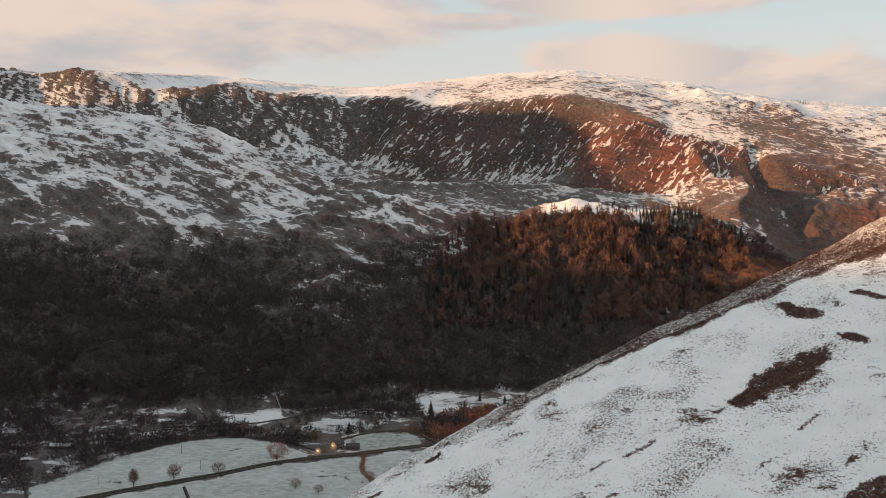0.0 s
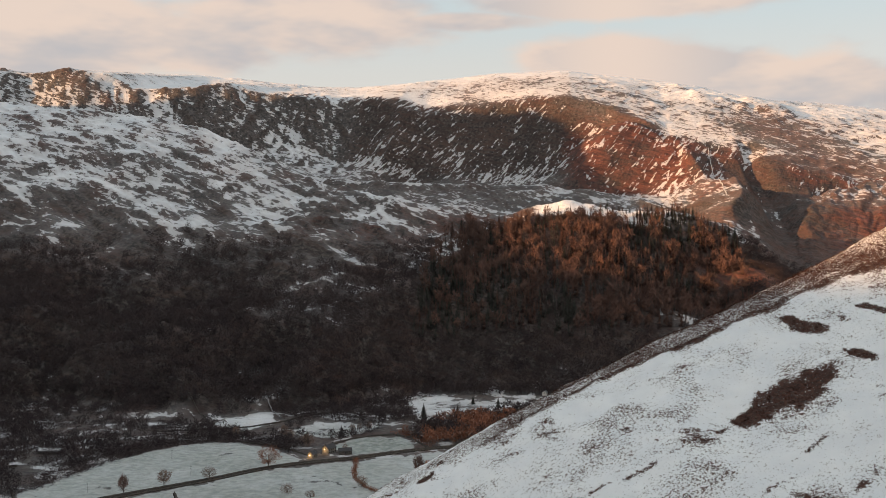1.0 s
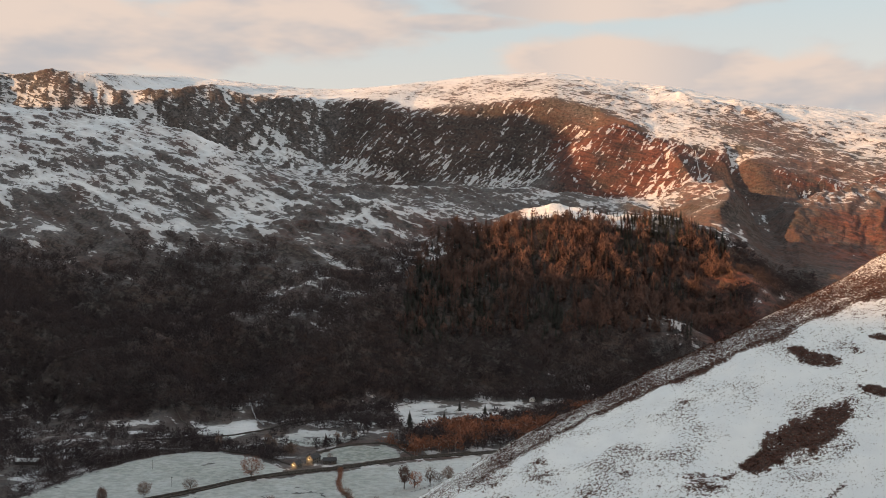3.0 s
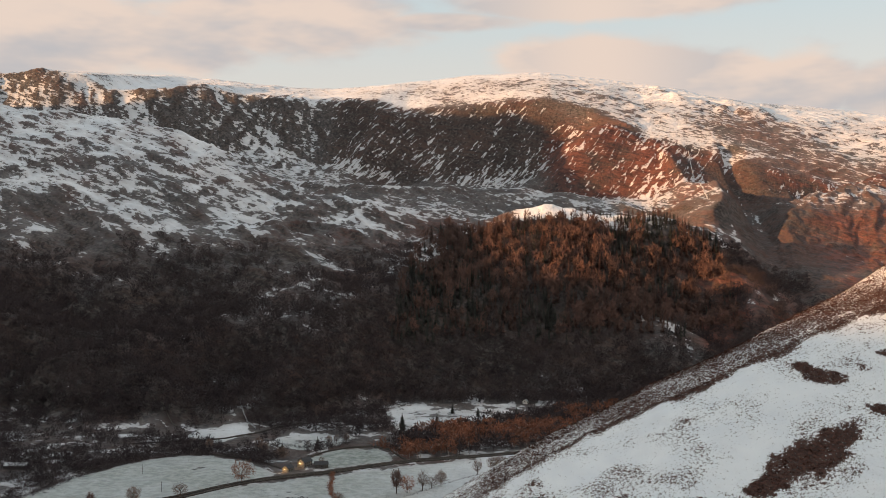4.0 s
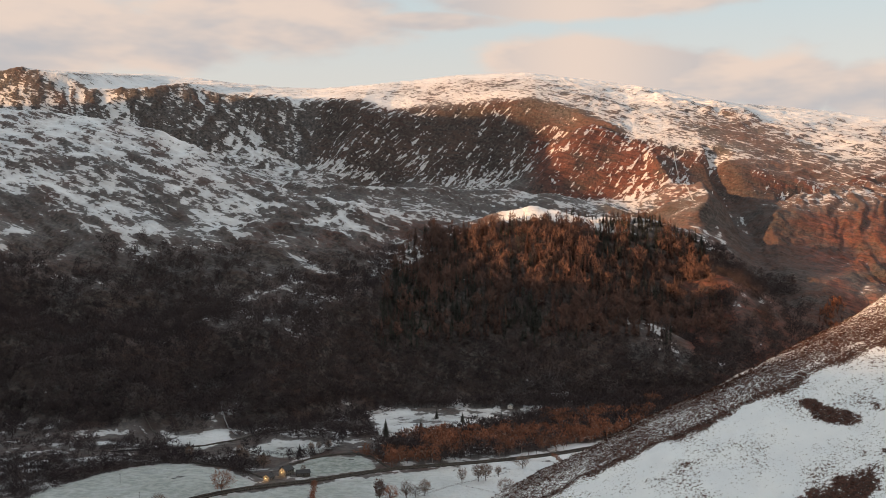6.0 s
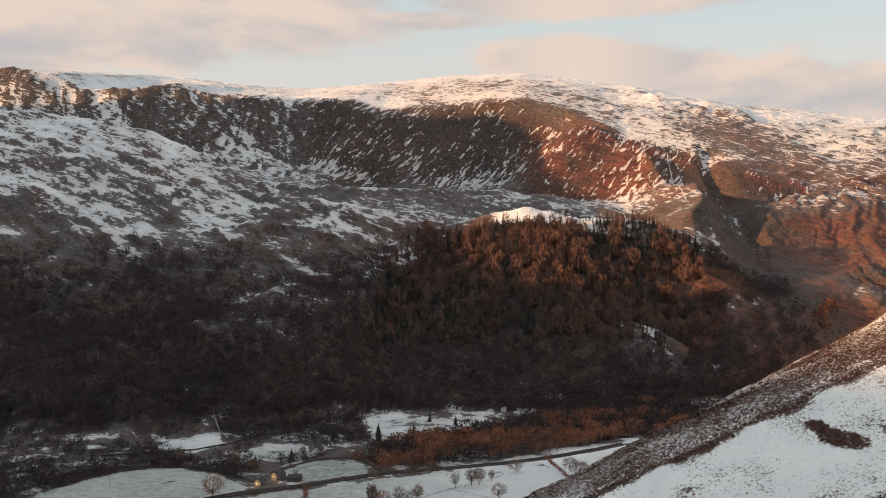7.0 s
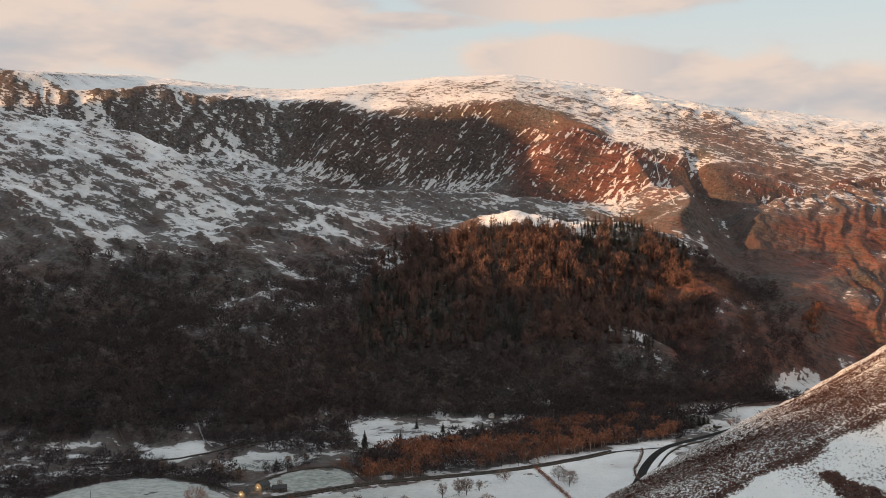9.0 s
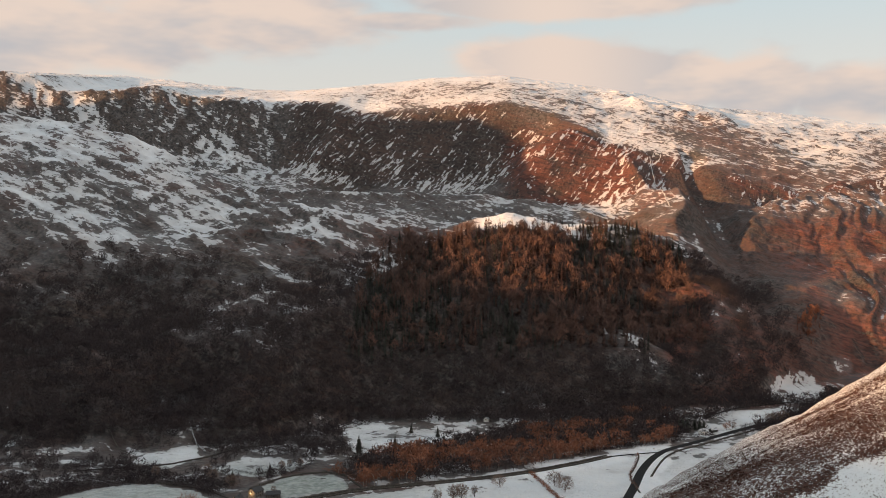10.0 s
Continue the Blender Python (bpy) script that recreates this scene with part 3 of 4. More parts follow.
def make_near():
    m, N, sh = material("hillside_snow_and_heather")
    pos = N.n.new("ShaderNodeNewGeometry").outputs["Position"]
    tufts = N.noise(N.vec('MULTIPLY', pos, (2.4, 2.0, 2.4)), 1.0, 5.0, 0.66, 0.3)
    blades = N.noise(pos, 7.0, 4.0, 0.65)
    broad = N.noise(pos, 1 / 7.0, 4.0, 0.55)
    pattern = N.math('ADD', N.math('MULTIPLY', tufts, 0.68), N.math('MULTIPLY', blades, 0.32))
    level = N.math('ADD', 0.30, N.math('MULTIPLY', N.math('SUBTRACT', 1.0, N.attr("heath")), 0.38))
    grown = N.smooth(N.math('SUBTRACT', pattern, level), -0.03, 0.05)
    heather = N.mix(N.smooth(tufts, 0.35, 0.65), (0.024, 0.013, 0.011), (0.105, 0.048, 0.034))
    straw = N.mix(N.smooth(blades, 0.35, 0.65), (0.10, 0.085, 0.07), (0.26, 0.23, 0.19))
    plant = N.mix(N.smooth(N.math('SUBTRACT', N.attr("heath"), N.math('MULTIPLY', broad, 0.3)), 0.0, 0.35), straw, heather)
    white = N.mix(N.smooth(broad, 0.3, 0.7), (0.86, 0.89, 0.92), (0.93, 0.95, 0.96))
    N.put(sh.inputs["Base Color"], N.mix(grown, white, plant))
    sh.inputs["Roughness"].default_value = 0.8
    sh.inputs["Specular IOR Level"].default_value = 0.25
    bump(N, sh, N.math('ADD', pattern, N.math('MULTIPLY', broad, 1.5)), 0.85, 0.5)
    return m


land_mat, near_mat = make_land(), make_near()

# ---------------------------------------------------------------- the ground, one sheet


def rings():
    r, out = 2.0, []
    while r < 3900:
        out.append(r)
        r *= 1.35 if r < 60 else 1.022 if r < 125 else 1.0034 if r < 290 else 1.015 if r < 640 else 1.0050 if r < 1500 else 1.0034 if r < 2330 else 1.0017 if r < 2850 else 1.006
    while r < 9000:
        out.append(r)
        r *= 1.05
    return np.array(out)


def spokes():
    """Angles to the left of straight ahead, close together where the view goes."""
    fine = np.arange(-23.5, 33.0, 0.083)
    rest = np.concatenate([np.arange(33.0, 150.0, 1.0), np.arange(150.0, 336.0, 3.0)])
    return np.radians(np.concatenate([fine, rest]))


def build_ground():
    r, a = rings(), spokes()
    A, R = np.meshgrid(a, r, indexing="ij")
    X, Y = -np.sin(A) * R, np.cos(A) * R
    Z = height(X, Y)
    na, nr = len(a), len(r)
    co = np.stack([X, Y, Z], -1).reshape(-1, 3)
    i, j = np.meshgrid(np.arange(na), np.arange(nr - 1), indexing="ij")
    i2 = (i + 1) % na
    quads = np.stack([i * nr + j, i * nr + j + 1, i2 * nr + j + 1, i2 * nr + j], -1).reshape(-1, 4)
    me = bpy.data.meshes.new("ground")
    me.vertices.add(len(co))
    me.vertices.foreach_set("co", co.ravel().astype(np.float32))
    me.loops.add(quads.size)
    me.loops.foreach_set("vertex_index", quads.ravel().astype(np.int32))
    me.polygons.add(len(quads))
    me.polygons.foreach_set("loop_start", np.arange(0, quads.size, 4, dtype=np.int32))
    me.polygons.foreach_set("use_smooth", np.ones(len(quads), dtype=bool))
    me.update(calc_edges=True)
    me.materials.append(land_mat)
    me.materials.append(near_mat)
    own = near_hill(X, Y) > Z - 4.0
    slot = (own[i, j] & own[i2, j] & own[i, j + 1] & own[i2, j + 1]).ravel().astype(np.int32)
    me.polygons.foreach_set("material_index", slot)
    fields = dict(zip(("cover", "bracken", "streak", "frost"), ground_cover(X, Y, Z)))
    across = np.gradient(Z, axis=0) / (np.gradient(A, axis=0) * R)
    outward = np.gradient(Z, axis=1) / np.gradient(R, axis=1)
    slope = np.sqrt(across ** 2 + outward ** 2)
    lies = np.where(fields["frost"] > 0.02, 0.0, np.clip(0.55 - slope, -0.5, 0.35) * 0.50 * (1 - 0.75 * np.maximum(fields["streak"], sstep(2280, 2340, Y))))
    hollow = np.zeros(Z.shape)
    for reach in (3, 7):
        mean = sum(np.roll(Z, k, 0) for k in range(-reach, reach + 1)) / (2 * reach + 1)
        hollow += np.clip((mean - Z) / (0.9 * reach), -1, 1)
    fields["cover"] = np.clip(fields["cover"] + lies + (0.06 + 0.12 * sstep(2330, 2400, Y) * sstep(-430, -560, X)) * hollow * sstep(1500, 1600, Y) * (1 - 0.5 * fields["streak"]), 0, 1)
    near = R < 330
    fields["heath"] = np.zeros(X.shape)
    fields["heath"][near] = heath(X[near], Y[near])
    for key, values in fields.items():
        me.attributes.new(key, 'FLOAT', 'POINT').data.foreach_set("value", values.ravel().astype(np.float32))
    return tagged(new("ground", me), "snow-dusted fells and valley floor of grass, rock and bracken", "ground", kind="structure")


build_ground()

# ---------------------------------------------------------------- trees


def leaf_mat(name, dark, light, rough=0.85):
    m, N, sh = material(name)
    f = N.attr("tint")
    pos = N.n.new("ShaderNodeNewGeometry").outputs["Position"]
    N.put(sh.inputs["Base Color"], N.mix(N.math('ADD', N.math('MULTIPLY', f, 0.75), N.math('MULTIPLY', N.noise(pos, 0.8, 2.0), 0.25)), dark, light))
    sh.inputs["Roughness"].default_value = rough
    sh.inputs["Specular IOR Level"].default_value = 0.15
    return m


twig_mat = leaf_mat("bare_twigs", (0.033, 0.027, 0.031), (0.088, 0.068, 0.068))
rust_mat = leaf_mat("rusty_twigs", (0.090, 0.050, 0.038), (0.37, 0.155, 0.090))
pale_mat = leaf_mat("weathered_twigs", (0.10, 0.070, 0.056), (0.24, 0.165, 0.130))
larch_mat = leaf_mat("larch_needles", (0.076, 0.057, 0.053), (0.180, 0.103, 0.083))
fir_mat = leaf_mat("fir_needles", (0.034, 0.037, 0.034), (0.076, 0.079, 0.068))
bark_mat = leaf_mat("bark", (0.035, 0.028, 0.024), (0.090, 0.075, 0.065))
birch_mat = leaf_mat("birch_bark", (0.30, 0.26, 0.23), (0.50, 0.45, 0.42))


def prism(p, q, r0, r1, sides=4):
    """A tapered stem from p to q: corners and triangles."""
    p, q = np.array(p, float), np.array(q, float)
    d = (q - p) / (np.linalg.norm(q - p) + 1e-9)
    a = np.cross(d, (0.3, 0.9, 0.2))
    a /= np.linalg.norm(a)
    b = np.cross(d, a)
    ang = np.arange(sides) * 2 * math.pi / sides
    ring = np.cos(ang)[:, None] * a + np.sin(ang)[:, None] * b
    co = np.concatenate([p + ring * r0, q + ring * r1])
    tri = []
    for i in range(sides):
        j = (i + 1) % sides
        tri += [(i, j, sides + j), (i, sides + j, sides + i)]
    return co, np.array(tri)


def join(bits):
    co, tri, n = [], [], 0
    for c, t in bits:
        co.append(c)
        tri.append(t + n)
        n += len(c)
    return np.concatenate(co), np.concatenate(tri)


def slivers(base, way, width, rng):
    """Thin pointed triangles from base along way."""
    n = len(base)
    side = np.cross(way, rng.normal(size=(n, 3)))
    side /= np.linalg.norm(side, axis=1)[:, None] + 1e-9
    w = np.asarray(width).reshape(-1, 1) * side * 0.5
    co = np.stack([base - w, base + w, base + way], 1).reshape(-1, 3)
    return co, np.arange(3 * n).reshape(-1, 3)


def bare_tree(rng, twigs=90, wide=0.36, low=0.25, stem=0.018, sides=3, limbs=6, thick=0.030, wild=0.45):
    """A leafless broad-crowned tree, 1 high: stem and crown."""
    lean = rng.normal(size=2) * 0.03
    stems = [prism((0, 0, -0.03), (lean[0], lean[1], 0.5), stem, stem * 0.55, sides)]
    tips = []
    for k in range(limbs):
        a, z0 = rng.uniform(0, 6.28), rng.uniform(low, 0.55)
        out = rng.uniform(0.5, 0.95) * wide
        tip = (math.cos(a) * out, math.sin(a) * out, min(0.95, z0 + rng.uniform(0.18, 0.45)))
        stems.append(prism((lean[0] * z0, lean[1] * z0, z0), tip, stem * 0.5, stem * 0.12, 3))
        tips.append(tip)
    a, u = rng.uniform(0, 6.28, twigs), rng.uniform(-1, 1, twigs)
    r = rng.uniform(0.25, 1, twigs) ** 0.45
    h = np.sqrt(1 - u * u)
    lump = 1 + 0.22 * np.sin(3 * a + rng.uniform(0, 6)) * np.cos(2.5 * u + rng.uniform(0, 6))
    base = np.stack([np.cos(a) * h * r * wide * lump, np.sin(a) * h * r * wide * lump, 0.5 * (1 + low) + u * r * 0.5 * (1 - low) * lump * 0.92], 1)
    out = base - np.array([0, 0, 0.35])
    out /= np.linalg.norm(out, axis=1)[:, None]
    way = (out * (1.2 - wild * 0.8) + rng.normal(size=(twigs, 3)) * wild) * (0.10 + 0.05 * rng.random((twigs, 1)))
    crown = slivers(base - way * 0.4, way * 1.2, thick * rng.uniform(0.6, 1.5, twigs), rng)
    return join(stems), crown


def fir_tree(rng, tiers=9, arms=8, wide=0.20, thick=0.085, low=0.08, droop=0.25):
    """A conifer, 1 high: stem and boughs in uneven whorls."""
    stem = prism((0, 0, -0.03), (0, 0, 0.97), 0.018, 0.004, 4)
    base, way, w = [], [], []
    for k in range(tiers):
        s = k / (tiers - 1)
        z = low + (0.93 - low) * s ** 0.9
        reach = wide * (1 - s) ** 0.85 + 0.018
        for q in range(arms if s < 0.75 else 5):
            a = rng.uniform(0, 6.28)
            l = reach * rng.uniform(0.65, 1.2)
            base.append((0, 0, z + rng.uniform(-0.03, 0.03)))
            way.append((math.cos(a) * l, math.sin(a) * l, -l * droop * rng.uniform(0.2, 1.6)))
            w.append(thick * (0.45 + 0.75 * (1 - s)) * rng.uniform(0.7, 1.3))
    base, way = np.array(base), np.array(way)
    flat = np.cross(way, (0, 0, 1.0))
    flat /= np.linalg.norm(flat, axis=1)[:, None] + 1e-9
    half = flat * np.array(w)[:, None] * 0.5
    drop = np.array([0, 0, 1.0]) * np.array(w)[:, None] * 0.30
    tip = base + way
    mid = base + way * 0.55
    co = np.stack([base + drop * 0.6, mid - half - drop, mid + half - drop, tip], 1).reshape(-1, 3)
    i = np.arange(len(base))[:, None] * 4
    tri = np.concatenate([i + (0, 1, 2), i + (1, 3, 2)])
    return stem, (co, tri)


def mesh_of(name, co, tri, mat, tint=None):
    me = bpy.data.meshes.new(name)
    me.vertices.add(len(co))
    me.vertices.foreach_set("co", np.asarray(co, np.float32).ravel())
    me.loops.add(tri.size)
    me.loops.foreach_set("vertex_index", tri.ravel().astype(np.int32))
    me.polygons.add(len(tri))
    me.polygons.foreach_set("loop_start", np.arange(0, tri.size, tri.shape[1], dtype=np.int32))
    me.update(calc_edges=True)
    if tint is not None:
        me.attributes.new("tint", 'FLOAT', 'POINT').data.foreach_set("value", np.asarray(tint, np.float32))
    me.materials.append(mat)
    return me


def scatter(name, kinds, X, Y, Z, H, tint, mat, label, category, rng, sink=0.0):
    """One object of many small trees or tufts: kinds are (corners, triangles) 1 high."""
    cos, tris, tints, n = [], [], [], 0
    pick = rng.integers(0, len(kinds), len(X))
    turn = rng.uniform(0, 6.28, len(X))
    for k, (co, tri) in enumerate(kinds):
        ids = np.nonzero(pick == k)[0]
        if not len(ids):
            continue
        c, s, h = np.cos(turn[ids])[:, None], np.sin(turn[ids])[:, None], H[ids][:, None]
        x = (co[:, 0] * c - co[:, 1] * s) * h + X[ids][:, None]
        y = (co[:, 0] * s + co[:, 1] * c) * h + Y[ids][:, None]
        z = co[:, 2] * h + (Z[ids] - sink)[:, None]
        cos.append(np.stack([x, y, z], -1).reshape(-1, 3))
        tris.append((tri[None] + (np.arange(len(ids)) * len(co))[:, None, None]).reshape(-1, 3) + n)
        tints.append(np.repeat(tint[ids], len(co)))
        n += len(ids) * len(co)
    me = mesh_of(name, np.concatenate(cos), np.concatenate(tris), mat, np.concatenate(tints))
    return tagged(new(name, me), label, category, kind="stuff")


def jitter(x0, x1, y0, y1, step, rng):
    gx, gy = np.meshgrid(np.arange(x0, x1, step), np.arange(y0, y1, step))
    return (gx + rng.uniform(-0.5, 0.5, gx.shape) * step).ravel(), (gy + rng.uniform(-0.5, 0.5, gy.shape) * step).ravel()


def whole(pair):
    return join(pair)


tree_rng = np.random.default_rng(5)
BARE = [whole(bare_tree(tree_rng, 64, tree_rng.uniform(0.36, 0.46), 0.16, 0.018, 3, 3, 0.058, 0.55)) for _ in range(8)]
BUSH = [whole(bare_tree(tree_rng, 34, tree_rng.uniform(0.45, 0.6), 0.05, 0.02, 3, 1, 0.070)) for _ in range(6)]
LARCH = [whole(fir_tree(tree_rng, 11, 8, tree_rng.uniform(0.2, 0.27), 0.12, 0.10, 0.2)) for _ in range(5)] + [whole(bare_tree(tree_rng, 110, tree_rng.uniform(0.24, 0.34), 0.12, 0.018, 3, 3, 0.055, 0.5)) for _ in range(4)]
FIR = [whole(fir_tree(tree_rng, 10, 8, tree_rng.uniform(0.20, 0.26), 0.10, 0.08, 0.35)) for _ in range(4)]
BIRCH = [bare_tree(tree_rng, 80, tree_rng.uniform(0.32, 0.44), 0.22, 0.016, 3, 4, 0.052, 0.85) for _ in range(5)]
BELT = [(-150, 985), (-118, 1062), (-60, 1100), (20, 1185), (150, 1262), (200, 1250), (190, 1180), (160, 1140), (112, 1118), (20, 1012), (-60, 970), (-118, 935)]


def plant_woods():
    rng = np.random.default_rng(7)
    # the oak and birch wood on the left bank, and the wooded hill
    X, Y = jitter(-1000, 420, 1060, 1720, 6.9, rng)
    Z = height(X, Y)
    n = fbm(X / 70.0, Y / 70.0, 3, 70)
    top = np.interp(X, [-900, -650, -420, -300, -200, -150], [26, 22, -8, -20, 30, 45])
    left = (X < -150) & (Z < top + 35 * n) & (Z > FLOOR + 6)
    hill = (X > -190) & (X < 275) & (Y < np.where(X < 120, 1645, 1690)) & (Z < np.where(X < 120, 54, 66)) & (Z > FLOOR + 4) & (X > -215 + 0.10 * (Y - 1300))
    flank = (X >= 215) & (X < 345) & (Y < 1690) & (n > -0.8) | (X >= 300) & (X < 420) & (Y < 1715) & (rng.random(len(X)) < 0.50 + 0.3 * n)
    stony = (scree(X, Y) > 0.3) & (rng.random(len(X)) > 0.58)
    glade = (X > 232) & (X < 276) & (Y > 1552) & (Y < 1596)
    stony = stony | glade & (n > -0.3)
    flank = flank & ~glade
    hill = hill & ~stony & (rng.random(len(X)) > 0.10)
    clear = pasture(X, Y)
    foot = (Y > 1235) & (Z < FLOOR + 25) & (X > -190) & (X < 420)
    keep = (left | hill | flank & (Z > FLOOR + 4) | foot) & ~clear & (rng.random(len(X)) > 0.06)
    keep &= ~((X > 190) & (Y < 1600) & (rng.random(len(X)) > 0.82)) & ~stony
    keep &= ~((X > 70) & (X < 330) & (Z > -120) & (Y < 1520) & (rng.random(len(X)) > 0.80))
    thin = left & (rng.random(len(X)) < 0.7 * sstep(-70, 20, Z - top - 35 * n + 30))
    keep &= ~thin
    X, Y, Z, n, hill = X[keep], Y[keep], Z[keep], n[keep], hill[keep]
    g = fbm(X / 45.0, Y / 45.0, 3, 71) + 0.5 * rng.normal(size=len(X))
    is_fir = hill & (Z > -115) & ((g < -0.8) | (X > 105) & (Z > -5) & (g < 0.45) | (X < -70) & (g < -0.25))
    is_larch = hill & ~is_fir & (g > -0.35) & (Z > -105)
    is_bare = ~is_larch & ~is_fir
    for name, mask, kinds, mat, lo, hi, label in (
            ("bare_woodland", is_bare, BARE, twig_mat, 10, 18, "leafless grey-brown oak and birch wood on the lower slopes"),
            ("larch_wood", is_larch, LARCH, larch_mat, 14, 26, "rust-coloured larches crowding the wooded hill"),
            ("fir_wood", is_fir, FIR, fir_mat, 14, 22, "dark green firs among the larches on the hill")):
        k = int(mask.sum())
        scatter(name, kinds, X[mask], Y[mask], Z[mask], rng.uniform(lo, hi, k), np.clip(0.52 + 0.24 * n[mask] + 0.20 * rng.normal(size=k), 0, 1), mat, label, "wood", rng, 0.4)
    # scrub and hedgerow bushes on the rough valley ground
    X, Y = jitter(-640, 480, 700, 1420, 5.5, rng)
    Z = height(X, Y)
    n = fbm(X / 55.0, Y / 55.0, 3, 75)
    bank = (X > -425) & (X < -275) & (Y > 1000) & (Y < 1140)
    keep = (Z < FLOOR + 22) & ~pasture(X, Y) & (n + 0.25 * rng.normal(size=len(X)) > np.where(bank, 0.45, -0.50)) & ((X < -180) & (Y > 850) | (X < -395) | (Y > 1180) & (X > 0) | (Y > 1060) & (X < -150))
    keep &= (X < -230) | (Y > 950)
    X, Y, Z = X[keep], Y[keep], Z[keep]
    grown = rng.random(len(X)) < 0.55
    k = int(grown.sum())
    scatter("hedgerow_trees", BARE, X[grown], Y[grown], Z[grown], rng.uniform(6, 13, k), np.clip(0.22 + 0.22 * rng.normal(size=k), 0, 1), twig_mat, "dark leafless trees on the rough valley ground", "trees", rng, 0.3)
    X, Y, Z = X[~grown], Y[~grown], Z[~grown]
    scatter("scrub", BUSH, X, Y, Z, rng.uniform(2.5, 7.5, len(X)), np.clip(0.3 + 0.25 * rng.normal(size=len(X)), 0, 1), twig_mat, "leafless thorn scrub on rough frosted grazing", "scrub", rng, 0.3)
    # the belt of birches and alders between the fields
    X, Y = jitter(-160, 215, 930, 1275, 6.6, rng)
    keep = inside(X, Y, BELT) & ~pasture(X, Y) & (rng.random(len(X)) > 0.12)
    X, Y = X[keep], Y[keep]
    Z = height(X, Y)
    g = fbm(X / 40.0, Y / 40.0, 2, 72) + 0.35 * rng.normal(size=len(X))
    rust = g > 0.10
    hts = rng.uniform(9, 19, len(X))
    tin = np.clip(0.5 + 0.3 * rng.normal(size=len(X)), 0, 1)
    scatter("birch_belt", [b[1] for b in BIRCH], X[rust], Y[rust], Z[rust], hts[rust], tin[rust], rust_mat, "rusty orange birch crowns between the pastures", "trees", np.random.default_rng(8), 0.2)
    scatter("birch_stems", [b[0] for b in BIRCH], X[rust], Y[rust], Z[rust], hts[rust], tin[rust], birch_mat, "pale slender birch stems between the pastures", "trees", np.random.default_rng(8), 0.2)
    scatter("alder_belt", BARE, X[~rust], Y[~rust], Z[~rust], hts[~rust], tin[~rust], twig_mat, "leafless dark alders along the stream", "trees", rng, 0.2)


plant_woods()

# ---------------------------------------------------------------- the valley floor: roads, walls, hedges, trees, houses


def ground_z(x, y):
    return float(height(np.array([float(x)]), np.array([float(y)]))[0])


def plain_mat(name, dark, light, scale, rough=0.85, detail=5.0):
    m, N, sh = material(name)
    pos = N.n.new("ShaderNodeNewGeometry").outputs["Position"]
    n = N.noise(pos, scale, detail, 0.6)
    N.put(sh.inputs["Base Color"], N.mix(N.smooth(n, 0.32, 0.68), dark, light))
    sh.inputs["Roughness"].default_value = rough
    sh.inputs["Specular IOR Level"].default_value = 0.12
    bump(N, sh, n, 0.4, 0.2)
    return m


stone_mat = plain_mat("dry_stone", (0.035, 0.032, 0.030), (0.13, 0.12, 0.11), 1.6)
capped_mat = plain_mat("snow_on_stone", (0.20, 0.20, 0.21), (0.62, 0.65, 0.68), 1.2)
tarmac_mat = plain_mat("wet_tarmac", (0.011, 0.011, 0.012), (0.026, 0.026, 0.028), 0.7, 0.9)
verge_mat = plain_mat("dead_bracken_verge", (0.010, 0.009, 0.008), (0.035, 0.026, 0.020), 0.8)
render_mat = plain_mat("limewash", (0.62, 0.60, 0.56), (0.78, 0.76, 0.72), 0.5)
stonework_mat = plain_mat("mortared_stone", (0.10, 0.095, 0.088), (0.26, 0.245, 0.225), 1.1)
slate_mat = plain_mat("slate", (0.035, 0.036, 0.040), (0.085, 0.086, 0.092), 2.0, 0.6)
roof_snow_mat = plain_mat("thin_snow_on_slate", (0.22, 0.23, 0.25), (0.72, 0.75, 0.78), 0.45)
wood_mat = plain_mat("painted_timber", (0.05, 0.05, 0.05), (0.10, 0.09, 0.08), 3.0)
glass_mat, _, gsh = material("window_glass")
gsh.inputs["Base Color"].default_value = (0.02, 0.025, 0.03, 1)
gsh.inputs["Roughness"].default_value = 0.08
lamp_mat, _, lsh = material("lit_lantern")
lsh.inputs["Emission Color"].default_value = (1.0, 0.62, 0.25, 1)
lsh.inputs["Emission Strength"].default_value = 7.0


def part(name, me, parent, label="", m=None):
    ob = new(name, me)
    ob.parent = parent
    if m is not None:
        ob.matrix_basis = m
    return tagged(ob, label)


def resample(line, step):
    out = []
    for (x0, y0), (x1, y1) in zip(line, line[1:]):
        n = max(1, int(math.hypot(x1 - x0, y1 - y0) / step))
        out += [(x0 + (x1 - x0) * k / n, y0 + (y1 - y0) * k / n) for k in range(n)]
    return np.array(out + [line[-1]], float)


def rounded(line, rounds=2):
    p = [tuple(map(float, q)) for q in line]
    for _ in range(rounds):
        q = [p[0]]
        for a, b in zip(p, p[1:]):
            q += [(0.75 * a[0] + 0.25 * b[0], 0.75 * a[1] + 0.25 * b[1]), (0.25 * a[0] + 0.75 * b[0], 0.25 * a[1] + 0.75 * b[1])]
        p = q + [p[-1]]
    return p


def sides_of(p):
    d = np.gradient(p, axis=0)
    d /= np.linalg.norm(d, axis=1)[:, None] + 1e-9
    return np.stack([-d[:, 1], d[:, 0]], 1)


